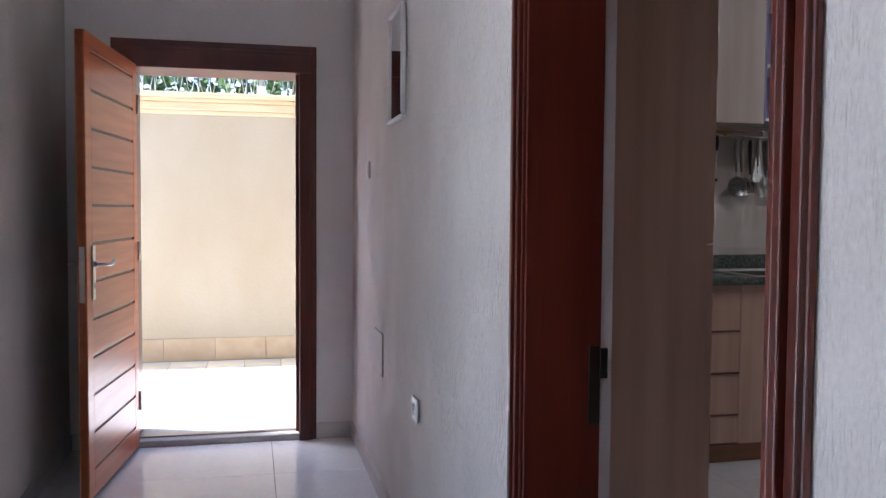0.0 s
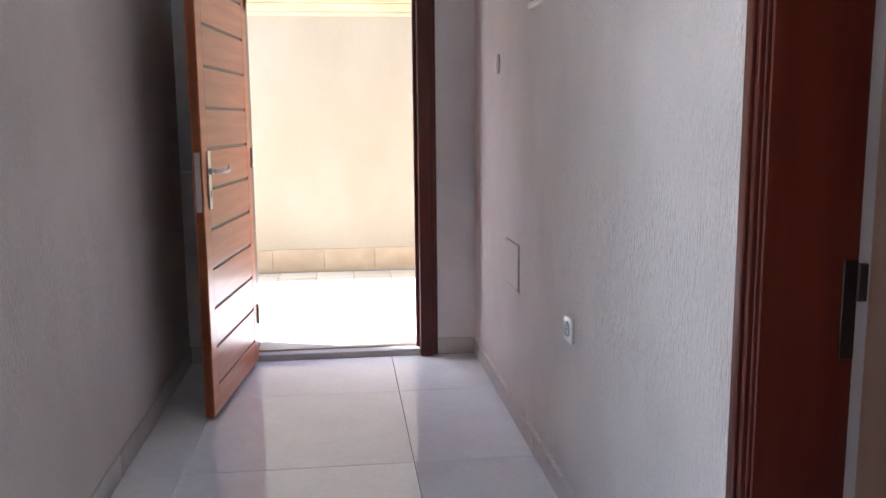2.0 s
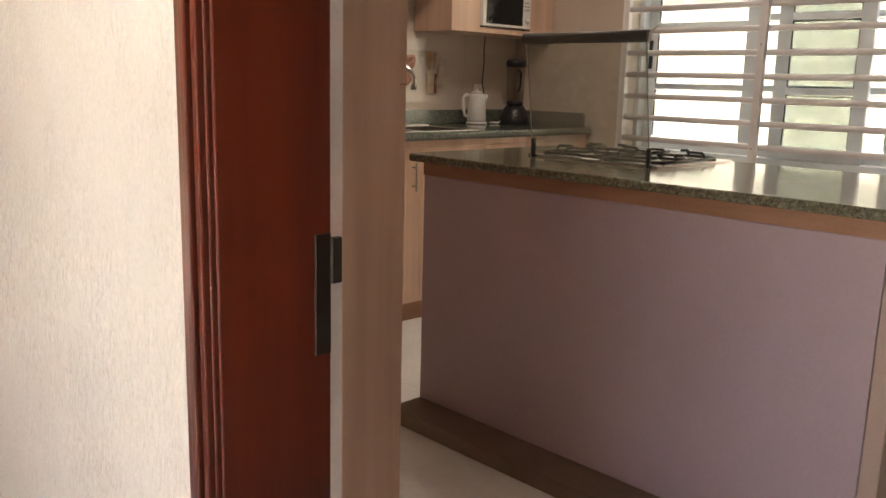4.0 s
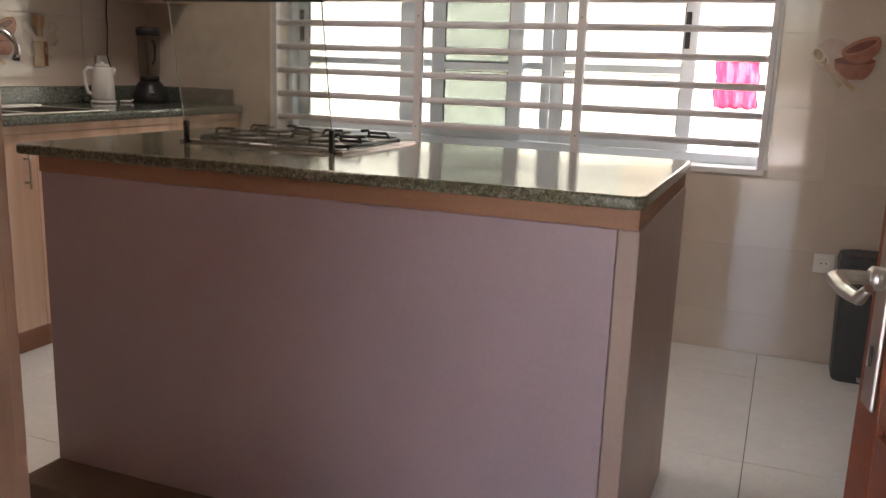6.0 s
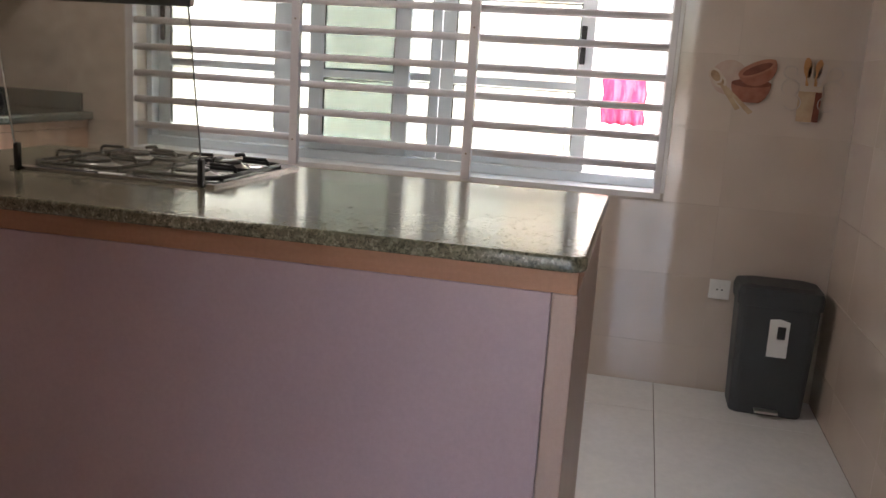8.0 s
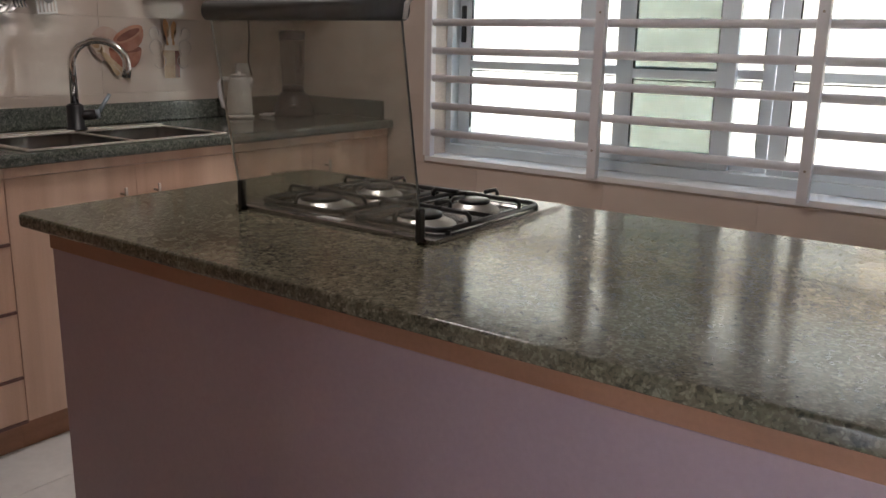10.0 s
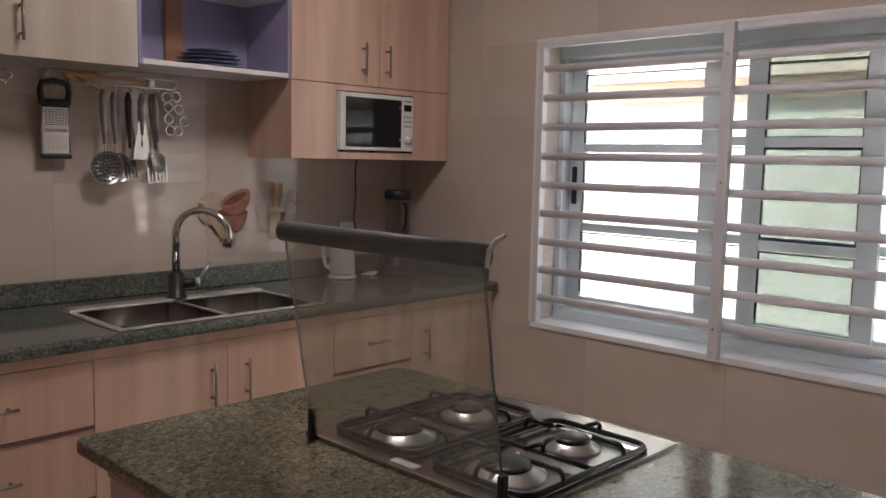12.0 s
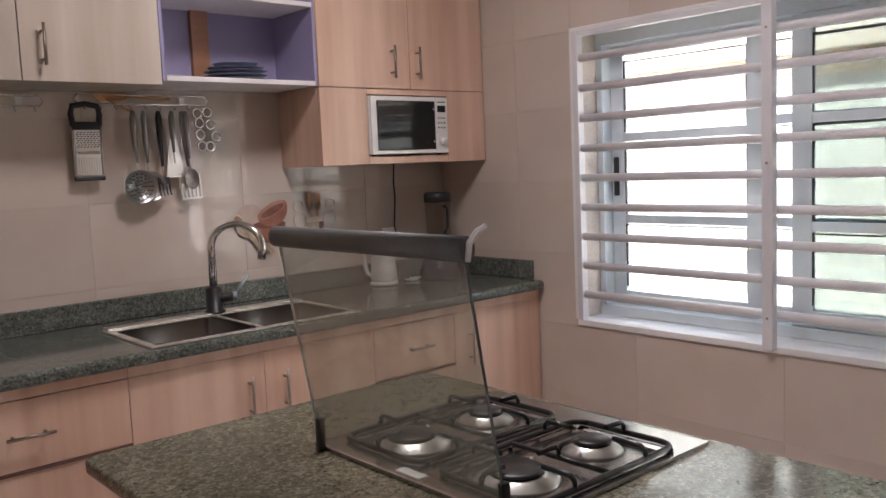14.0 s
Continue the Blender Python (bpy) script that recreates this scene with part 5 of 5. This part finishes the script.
def utensil(name, label, x, kind, length=0.30, tilt=0.0, off=0.042):
    ob = thing(name, label, "utensil", (x, WY - off, 1.700), "kitchen utensils on the hook rail")
    ob.rotation_euler = (0, radians(tilt), 0)
    z1 = -length
    part("handle", tube([(0, 0, 0.006), (0, 0.002, -0.02), (0, 0.003, -0.10), (0, 0, z1 + 0.07)], [0.007, 0.0115, 0.010, 0.005], 10), TOOL_STEEL if kind != "fork" else BLACK, ob, "dull tapered handle", True)
    part("neck", tube([(0, 0, z1 + 0.09), (0, 0, z1 + 0.03)], 0.0038, 8), STEEL, ob, "", True)
    if kind == "skimmer" or kind == "ladle":
        r = 0.062 if kind == "skimmer" else 0.055
        bm = lathe([(0, 0.012), (r * 0.5, 0.008), (r * 0.85, -0.002), (r, -0.014), (r * 0.97, -0.014), (r * 0.8, -0.004), (r * 0.5, 0.005), (0, 0.009)], 26)
        bmesh.ops.rotate(bm, verts=bm.verts[:], matrix=Matrix.Rotation(radians(-90), 3, 'X'))
        bmesh.ops.translate(bm, verts=bm.verts[:], vec=(0, -0.002, z1 - 0.015))
        h = part("bowl", bm, TOOL_STEEL, ob, "round steel bowl", True)
        if kind == "skimmer":
            g = bmesh.new()
            for ring, n in ((0.010, 5), (0.022, 10), (0.034, 14), (0.045, 18)):
                for k in range(n):
                    a = 2 * math.pi * k / n
                    px, pz = ring * math.cos(a), z1 - 0.015 + ring * math.sin(a)
                    box(px - 0.0016, px + 0.0016, -0.0165, -0.0005, pz - 0.0016, pz + 0.0016, bm=g)
            part("holes", g, BLACK, h, "pierced holes")
    elif kind == "turner":
        g = bmesh.new()
        for k in range(6):
            xx = -0.036 + 0.0144 * k
            box(xx - 0.004, xx + 0.004, -0.002, 0.002, z1 - 0.045, z1 + 0.010, 0.0008, g)
        box(-0.040, 0.040, -0.002, 0.002, z1 + 0.010, z1 + 0.034, 0.001, g)
        box(-0.040, 0.040, -0.002, 0.002, z1 - 0.053, z1 - 0.045, 0.001, g)
        part("slotted_blade", g, STEEL, ob, "slotted steel blade")
    elif kind == "spatula":
        part("blade", prism([(-0.012, z1 + 0.12), (0.012, z1 + 0.12), (0.030, z1 + 0.02), (0.034, z1 - 0.02), (-0.034, z1 - 0.02), (-0.030, z1 + 0.02)],
                            lambda u, v, w: (u, -0.001 + w, v), 0.0016), STEEL, ob, "flared steel blade")
    elif kind == "spoon":
        bm = lathe([(0, 0.008), (0.018, 0.005), (0.028, -0.003), (0.027, -0.003), (0.017, 0.003), (0, 0.005)], 22)
        bmesh.ops.scale(bm, verts=bm.verts[:], vec=(1, 1.35, 1))
        bmesh.ops.rotate(bm, verts=bm.verts[:], matrix=Matrix.Rotation(radians(-90), 3, 'X'))
        bmesh.ops.translate(bm, verts=bm.verts[:], vec=(0, -0.004, z1 - 0.005))
        part("bowl", bm, TOOL_STEEL, ob, "oval steel bowl", True)
    elif kind == "fork":
        g = bmesh.new()
        box(-0.022, 0.022, -0.002, 0.002, z1 + 0.005, z1 + 0.03, 0.001, g)
        for k in range(4):
            xx = -0.019 + 0.0127 * k
            tube([(xx, 0, z1 + 0.01), (xx, -0.004, z1 - 0.02), (xx, -0.012, z1 - 0.035)], 0.003, 6, g)
        part("prongs", g, BLACK, ob, "dark pasta fork head")
    return ob


utensil("skimmer", "perforated steel skimmer hanging from the rail", 2.158, "skimmer", 0.250, -1, 0.052)
utensil("ladle", "steel soup ladle with dark handle on the rail", 2.204, "ladle", 0.250, -1, 0.036)
utensil("pasta_fork", "dark pasta fork hanging from the rail", 2.256, "fork", 0.265, -1)
utensil("spatula", "flared steel spatula hanging from the rail", 2.306, "spatula", 0.215, 0)
utensil("slotted_turner", "slotted steel turner with dark handle on the rail", 2.344, "turner", 0.268, -4)
utensil("serving_spoon", "steel serving spoon hanging from the rail", 2.352, "spoon", 0.240, -2, 0.056)


def wooden_tools():
    for k, (cx, z, tl, L) in enumerate(((2.20, 1.758, 3, 0.24), (2.105, 1.738, 28, 0.13))):
        ob = thing("wooden_spatula", "orange-brown wooden spatula stuck behind the rail", "utensil", (cx, WY - 0.007 - 0.007 * k, z))
        ob.rotation_euler = (0, radians(tl), 0)
        part("grip", tube([(-L * 0.2, 0, 0), (L * 0.5, 0, 0)], [0.005, 0.0045], 8), SPOON_WOOD, ob, "", True)
        bm = prism(ellipse(-L * 0.34, 0.0, L * 0.2, 0.020), lambda u, v, w: (u, w - 0.0025, v), 0.005)
        part("blade", bm, SPOON_WOOD, ob)


wooden_tools()
for k, (x, z) in enumerate(((2.420, 1.700), (2.459, 1.704), (2.424, 1.664), (2.470, 1.658), (2.427, 1.620), (2.491, 1.612), (2.432, 1.577), (2.465, 1.575))):
    bm = bmesh.new()
    ring = [(0.0175 * math.cos(2 * math.pi * q / 20), 0, 0.0175 * math.sin(2 * math.pi * q / 20)) for q in range(21)]
    tube(ring, 0.0042, 8, bm)
    ob = part("cutter_ring", bm, CHROME, None, "", True)
    ob.location = (x, WY - 0.012 - 0.002 * (k % 3), z)
    tagged(ob, "small shiny ring hanging on the tiles", "cutter ring", "rings beside the hook rail")


def frying_pan():
    ob = thing("frying_pan", "black frying pan hanging on the back wall", "pan", (1.525, WY - 0.004, 1.373))
    bm = lathe([(0, 0.0), (0.105, 0.0), (0.135, 0.035), (0.138, 0.037), (0.130, 0.037), (0.102, 0.005), (0, 0.005)], 36)
    bmesh.ops.rotate(bm, verts=bm.verts[:], matrix=Matrix.Rotation(radians(90), 3, 'X'))
    part("pan", bm, ENAMEL, ob, "", True)
    part("handle", tube([(0, -0.03, 0.13), (0, -0.038, 0.20), (0, -0.03, 0.31)], [0.010, 0.012, 0.009], 10), BLACK, ob, "", True)
    part("disc", lathe([(0, 0), (0.05, 0), (0, 0.0005)], 20), STEEL, ob).rotation_euler = (radians(90), 0, 0)
    return ob


frying_pan()


# printed tiles: bowls with ladle, and a jug of wooden spoons
def decor_bowls(place, turn):
    """Flat print, 0.26 m wide: a pale plate, two stacked bowls and a pair of crossed ladles."""
    ob = thing("decor_tile_bowls", "printed tile with terracotta bowls and ladles", "tile decor", place, "printed kitchen tiles", turn=turn)
    f = lambda d: (lambda u, v, w: (u, -0.0012 - d - w, v))
    part("plate_print", prism(ellipse(-0.040, 0.030, 0.070, 0.068), f(0), 0.0004), PRINT_BLUSH, ob)
    low = [(0.045 + 0.075 * math.cos(radians(a)), 0.012 + 0.085 * math.sin(radians(a))) for a in range(180, 361, 12)]
    low = [(u, max(v, -0.062)) for u, v in low]
    part("lower_bowl", prism(low, f(0.0006), 0.0004), PRINT_ROSE, ob)
    part("lower_mouth", prism(ellipse(0.045, 0.012, 0.075, 0.016), f(0.0010), 0.0004), TERRACOTTA, ob)
    c, r = math.cos(radians(24)), math.sin(radians(24))
    up = [(0.074 * math.cos(radians(a)), 0.066 * math.sin(radians(a))) for a in range(180, 361, 12)]
    up = [(0.060 + u * c - v * r, 0.070 + u * r + v * c) for u, v in up]
    b = part("upper_bowl", prism(up, f(0.0016), 0.0004), PRINT_ROSE, ob)
    part("bowl_mouth", prism(ellipse(0.060, 0.070, 0.074, 0.026, tilt=24), f(0.0021), 0.0004), PRINT_BOWL, b)
    part("bowl_rim", prism(ellipse(0.061, 0.067, 0.058, 0.015, tilt=24), f(0.0025), 0.0003), TERRACOTTA, b)
    for n, (cu, cv, tl, L) in enumerate(((-0.020, -0.035, 42, 0.100), (-0.050, -0.020, 52, 0.088))):
        c, r = math.cos(radians(-tl)), math.sin(radians(-tl))
        quad = [(cu + p * c - q * r, cv + p * r + q * c) for p, q in ((-L * 0.6, -0.005), (L, -0.010), (L * 1.04, 0.010), (-L * 0.6, 0.005))]
        lad = part("ladle_print", prism(quad, f(0.003 + 0.0008 * n), 0.0003), PRINT_TAN, ob)
        part("ladle_bowl", prism(ellipse(cu - L * 0.78 * c, cv - L * 0.78 * r, 0.034, 0.023, tilt=-tl), f(0.0034 + 0.0008 * n), 0.0003), PRINT_CREAM, lad)
        part("ladle_hollow", prism(ellipse(cu - L * 0.78 * c, cv - L * 0.78 * r, 0.024, 0.015, tilt=-tl), f(0.0038 + 0.0008 * n), 0.0003), PRINT_BROWN, lad)
    return ob


def decor_jug(place, turn):
    ob = thing("decor_tile_jug", "printed tile with jug of spoons and scrolls", "tile decor", place, "printed kitchen tiles", turn=turn)
    f = lambda d: (lambda u, v, w: (u, -0.0012 - d - w, v))
    part("jug", prism([(-0.030, -0.085), (0.030, -0.085), (0.032, 0.02), (-0.032, 0.02)], f(0.0), 0.0004), PRINT_TAN, ob)
    part("jug_band", prism([(-0.031, 0.005), (0.031, 0.005), (0.033, 0.022), (-0.033, 0.022)], f(0.0006), 0.0004), PRINT_CREAM, ob)
    part("jug_shade", prism([(0.012, -0.084), (0.030, -0.084), (0.031, 0.004), (0.014, 0.004)], f(0.0006), 0.0004), TERRACOTTA, ob)
    for u, v, tl, m in ((-0.016, 0.075, 6, SPOON_WOOD), (0.012, 0.070, -8, SPOON_WOOD), (-0.004, 0.055, 0, PRINT_CREAM), (0.024, 0.06, -14, PRINT_GREY)):
        part("spoon_print", prism(ellipse(u, v, 0.011, 0.030, tilt=tl), f(0.0012), 0.0004), m, ob)
        part("spoon_print", prism([(u * 0.8 - 0.004, 0.022), (u * 0.8 + 0.004, 0.022), (u + 0.004, v), (u - 0.004, v)], f(0.0008), 0.0003), m, ob)
    for s in (-1, 1):
        for cu, cv, r, a0, a1 in ((0.055, 0.015, 0.024, -60, 230), (0.060, 0.060, 0.018, -90, 200), (0.045, -0.030, 0.022, 90, 330)):
            pts = [(s * (cu + r * math.cos(radians(a0 + (a1 - a0) * k / 16))), -0.0016, cv + r * math.sin(radians(a0 + (a1 - a0) * k / 16))) for k in range(17)]
            part("scroll", tube(pts, 0.0016, 5), PRINT_GREY, ob, "pale printed scroll")
    return ob


decor_bowls((2.660, 4.8215, 1.245), 0)
decor_jug((2.925, 4.8215, 1.245), 0).scale = (1.32, 1.0, 1.28)
decor_bowls((3.6515, 1.315, 1.262), radians(-90))
decor_jug((3.6515, 1.050, 1.249), radians(-90)).scale = (1.36, 1.0, 1.28)
decor_bowls((2.93, KS + 0.0085, 1.245), radians(180))


# pink cloth on a line behind the kitchen
def cloth():
    line = tagged(part("clothes_line", tube([(4.9, -1.9, 1.42), (4.9, 1.8, 1.288), (4.9, 5.3, 1.42)], 0.003, 6), WIRE), "thin wire clothes line in the side yard", "line")
    for x, y in ((4.9, -1.9), (4.9, 5.3)):
        tagged(part("line_post", tube([(x, y, -0.004), (x, y, 1.45)], 0.02, 8), WIRE), "thin metal post holding the clothes line", "post")
    bm = bmesh.new()
    nu, nv = 22, 12
    g = [[bm.verts.new((4.9 + 0.018 * math.sin(u * 1.1) * (0.3 + v / nv), 1.665 + 0.235 * u / nu + 0.006 * math.sin(v), 1.290 - 0.27 * v / nv + 0.004 * math.sin(u))) for v in range(nv + 1)] for u in range(nu + 1)]
    for u in range(nu):
        for v in range(nv):
            bm.faces.new((g[u][v], g[u + 1][v], g[u + 1][v + 1], g[u][v + 1]))
    bmesh.ops.solidify(bm, geom=bm.faces[:], thickness=0.003)
    tagged(part("towel", bm, PINK, None, "", True), "bright pink towel drying on the line", "towel")


cloth()


# razor wire and hedge over the yard wall
def razor_wire():
    ob = thing("razor_wire", "coil of galvanised razor wire on the wall top", "razor wire", (0, 7.88, 2.245))
    pts = []
    turns = 56
    for k in range(turns * 14 + 1):
        a = 2 * math.pi * k / 14
        pts.append((-4.6 + 0.155 * k / 14 + 0.03 * math.sin(a * 0.37), 0.17 * math.cos(a), 0.185 + 0.17 * math.sin(a)))
    part("coil", tube(pts, 0.0035, 5), WIRE, ob, "", True)
    pts = [(p[0] + 0.07, -p[1], p[2]) for p in pts]
    part("coil", tube(pts, 0.0035, 5), WIRE, ob, "", True)
    for x in (-3.0, -0.47, 2.2):
        q = part("post", tube([(x, 0, 0), (x, 0, 0.42)], 0.018, 10), WIRE, ob, "", True)
        part("post_foot", lathe([(0, 0), (0.04, 0), (0.035, 0.09), (0, 0.09)], 14, (x, 0, 0)), WHITE_PLASTIC, q)
    return ob


razor_wire()


def hedge():
    rng = random.Random(4)
    ob = thing("hedge", "dense green leafy hedge behind the garden wall", "hedge", (0, 0, -0.06))
    tr = bmesh.new()
    for k in range(14):
        x = -5.2 + 0.8 * k + rng.uniform(-.2, .2)
        y = 9.1 + rng.uniform(-.2, .3)
        tube([(x, y, 0), (x + .05, y, 1.1), (x + rng.uniform(-.3, .3), y - .1, 2.2), (x + rng.uniform(-.5, .5), y - .2, 3.1)], [.05, .04, .025, .012], 7, tr)
    part("stems", tr, GROUND, ob)
    verts, faces = [], []
    for k in range(24000):
        x = rng.uniform(-5.5, 5.5)
        top = 3.25 + 0.35 * math.sin(x * 1.7) + 0.2 * math.sin(x * 4.1)
        c = Vector((x, 9.0 + max(-0.7, rng.gauss(0, 0.38)), rng.uniform(0.9, top)))
        d = Vector((rng.gauss(0, 1), rng.gauss(0, 1), rng.gauss(0, 1) - 0.4)).normalized()
        s = d.orthogonal().normalized()
        s.rotate(Matrix.Rotation(rng.uniform(0, 6.28), 3, d))
        L, W = rng.uniform(0.08, 0.17), rng.uniform(0.022, 0.042)
        i = len(verts)
        n = d.cross(s)
        verts += [c, c + d * L * 0.5 + s * W + n * 0.01, c + d * L, c + d * L * 0.5 - s * W + n * 0.01]
        faces += [(i, i + 1, i + 2), (i, i + 2, i + 3)]
    me = bpy.data.meshes.new("leaves")
    me.from_pydata(verts, [], faces)
    me.materials.append(FOLIAGE)
    lv = new("leaves", me)
    lv.parent = ob
    lv["kind"] = "stuff"
    return ob


hedge()


# ---- pieces of walls and floors ----
CACHE = {}
def piece_mesh(name, a, b, t, mat, bevel):
    key = (name, round(a, 3), round(b, 3), t)
    if key not in CACHE:
        bm = bmesh.new()
        o = [(-a / 2, -b / 2), (a / 2, -b / 2), (a / 2, b / 2), (-a / 2, b / 2)]
        k = bevel
        lo = [bm.verts.new((u, v, 0)) for u, v in o]
        mi = [bm.verts.new((u, v, t - k)) for u, v in o]
        hi = [bm.verts.new((u - math.copysign(k, u), v - math.copysign(k, v), t)) for u, v in o]
        for r, q in ((lo, mi), (mi, hi)):
            for i in range(4):
                bm.faces.new((r[i], r[(i + 1) % 4], q[(i + 1) % 4], q[i]))
        bm.faces.new(hi)
        me = bpy.data.meshes.new(name)
        bm.to_mesh(me)
        bm.free()
        me.materials.append(mat)
        CACHE[key] = me
    return CACHE[key]


def lay(parent, name, mat, frame_m, u_range, v_range, u0, v0, tu, tv, gap, thick, bevel, cut=()):
    """Lay pieces in a grid on a plane; frame_m takes (u, v, out) to the world, cut holds rectangles to leave free."""
    def spans(r, o, t):
        k = math.floor((r[0] - o) / t)
        while o + k * t < r[1] - 1e-4:
            a, b = max(r[0], o + k * t), min(r[1], o + (k + 1) * t)
            if b - a > 0.012:
                yield a, b
            k += 1
    for a, b in spans(u_range, u0, tu):
        for c, d in spans(v_range, v0, tv):
            rects = [(a, b, c, d)]
            for ca, cb, cc, cd in cut:
                nxt = []
                for (p, q, r, s) in rects:
                    if q <= ca or p >= cb or s <= cc or r >= cd:
                        nxt.append((p, q, r, s))
                        continue
                    if p < ca: nxt.append((p, ca, r, s))
                    if q > cb: nxt.append((cb, q, r, s))
                    p2, q2 = max(p, ca), min(q, cb)
                    if r < cc: nxt.append((p2, q2, r, cc))
                    if s > cd: nxt.append((p2, q2, cd, s))
                rects = nxt
            for (p, q, r, s) in rects:
                if q - p < 0.012 or s - r < 0.012:
                    continue
                me = piece_mesh(name, q - p - gap, s - r - gap, thick, mat, bevel)
                ob = new(name, me)
                ob.parent = parent
                ob.matrix_basis = frame_m @ Matrix.Translation(((p + q) / 2, (r + s) / 2, random.uniform(-0.0004, 0.0004)))


def get(name):
    return bpy.data.objects[name]


def axes(o, u, v):
    u, v = Vector(u), Vector(v)
    w = u.cross(v)
    m = Matrix((u, v, w)).transposed().to_4x4()
    m.translation = o
    return m


y0, y1, z0, z1 = WIN
# north wall faces -y: u = x, v = z
lay(get("wall_kitchen_north"), "tile", TILE, axes((0, 4.838, 0), (1, 0, 0), (0, 0, 1)), (0.20, 3.66), (0.0, CEIL), 2.0, 0.18, 0.6, 0.30, 0.0010, 0.008, 0.0006)
# east wall faces -x: u = -y, v = z
lay(get("wall_kitchen_east"), "tile", TILE, axes((3.668, 0, 0), (0, -1, 0), (0, 0, 1)), (-4.83, -KS), (0.0, CEIL), -4.33, 0.18, 0.6, 0.30, 0.0010, 0.008, 0.0006,
    [(-y1 - 0.016, -y0 + 0.016, z0 - 0.022, z1 + 0.014)])
# south wall faces +y: u = -x
lay(get("wall_kitchen_south"), "tile", TILE, axes((0, KS - 0.008, 0), (-1, 0, 0), (0, 0, 1)), (-3.66, -0.20), (0.0, CEIL), -3.30, 0.18, 0.6, 0.30, 0.0010, 0.008, 0.0006)
# kitchen side of the partition faces +x: u = y
lay(get("wall_partition"), "tile", TILE, axes((0.192, 0, 0), (0, 1, 0), (0, 0, 1)), (KS, 4.83), (0.0, CEIL), 0.93, 0.18, 0.6, 0.30, 0.0010, 0.008, 0.0006,
    [(DOOR_Y0, DOOR_Y1 + 0.008, -0.1, DOOR_H)])
T = 0.83
up = axes((0, 0, -0.008), (1, 0, 0), (0, 1, 0))
lay(get("floor_hall"), "floor_tile", FLOOR_TILE, up, (-1.72, 0.0), (-2.6, 5.125), -0.455, 3.70, T, T, 0.0025, 0.008, 0.0008)
lay(get("floor_kitchen"), "floor_tile", FLOOR_TILE, up, (0.0, 3.66), (KS, 4.83), 0.004, 1.505, T, T, 0.0025, 0.008, 0.0008,
    [(0.0, 0.2, 0.8, DOOR_Y0), (0.0, 0.2, DOOR_Y1, 4.9)])
lay(get("yard_floor"), "paving_tile", YARD_TILE, axes((0, 0, -0.012), (1, 0, 0), (0, 1, 0)), (-6.0, 5.6), (5.41, 7.30), -0.80, 7.30, 0.6, 0.6, 0.003, 0.010, 0.001)
lay(get("yard_floor"), "edge_stone", YARD_STONE, axes((0, 0, -0.012), (1, 0, 0), (0, 1, 0)), (-6.0, 5.6), (7.303, 7.766), -0.62, 7.303, 0.30, 0.2315, 0.004, 0.009, 0.002)

# skirting tiles in the hall
def skirting():
    ob = tagged(new("skirting_hall"), "off-white tile skirting along the hall walls", "skirting", kind="structure")
    def run(m, a, b, o):
        lay(ob, "skirting_tile", SKIRT, m, (a, b), (0.001, 0.088), o, 0.001, T, 0.087, 0.002, 0.010, 0.002)
    run(axes((-0.0005, 0, 0), (0, -1, 0), (0, 0, 1)), -5.138, -2.128, -3.70)
    run(axes((-0.0005, 0, 0), (0, -1, 0), (0, 0, 1)), -1.122, 2.6, -3.70)
    run(axes((-1.4995, 0, 0), (0, 1, 0), (0, 0, 1)), 2.602, 5.138, 3.70)
    run(axes((0, 5.1395, 0), (1, 0, 0), (0, 0, 1)), -0.213, -0.011, -0.455)
    run(axes((0, 5.1395, 0), (1, 0, 0), (0, 0, 1)), -1.488, -1.277, -1.285)
    # plaster dragged over the top edge of the tiles on the kitchen side
    rng = random.Random(11)
    bm = bmesh.new()
    rows = []
    for k in range(121):
        y = 2.30 + 2.5 * k / 120
        up, down = 0.092 + 0.022 * rng.random() ** 2, 0.086 - 0.030 * rng.random() ** 3
        rows.append([bm.verts.new(c) for c in ((-0.0006, y, up), (-0.0130 - 0.003 * rng.random(), y, (up + 0.09) / 2), (-0.0118 - 0.002 * rng.random(), y, down), (-0.0100, y, down - 0.001))])
    for a, b in zip(rows, rows[1:]):
        for i in range(3):
            bm.faces.new((a[i], a[i + 1], b[i + 1], b[i]))
    bmesh.ops.recalc_face_normals(bm, faces=bm.faces[:])
    part("plaster_smear", bm, PLASTER, ob, "ragged plaster over the skirting edge")


skirting()
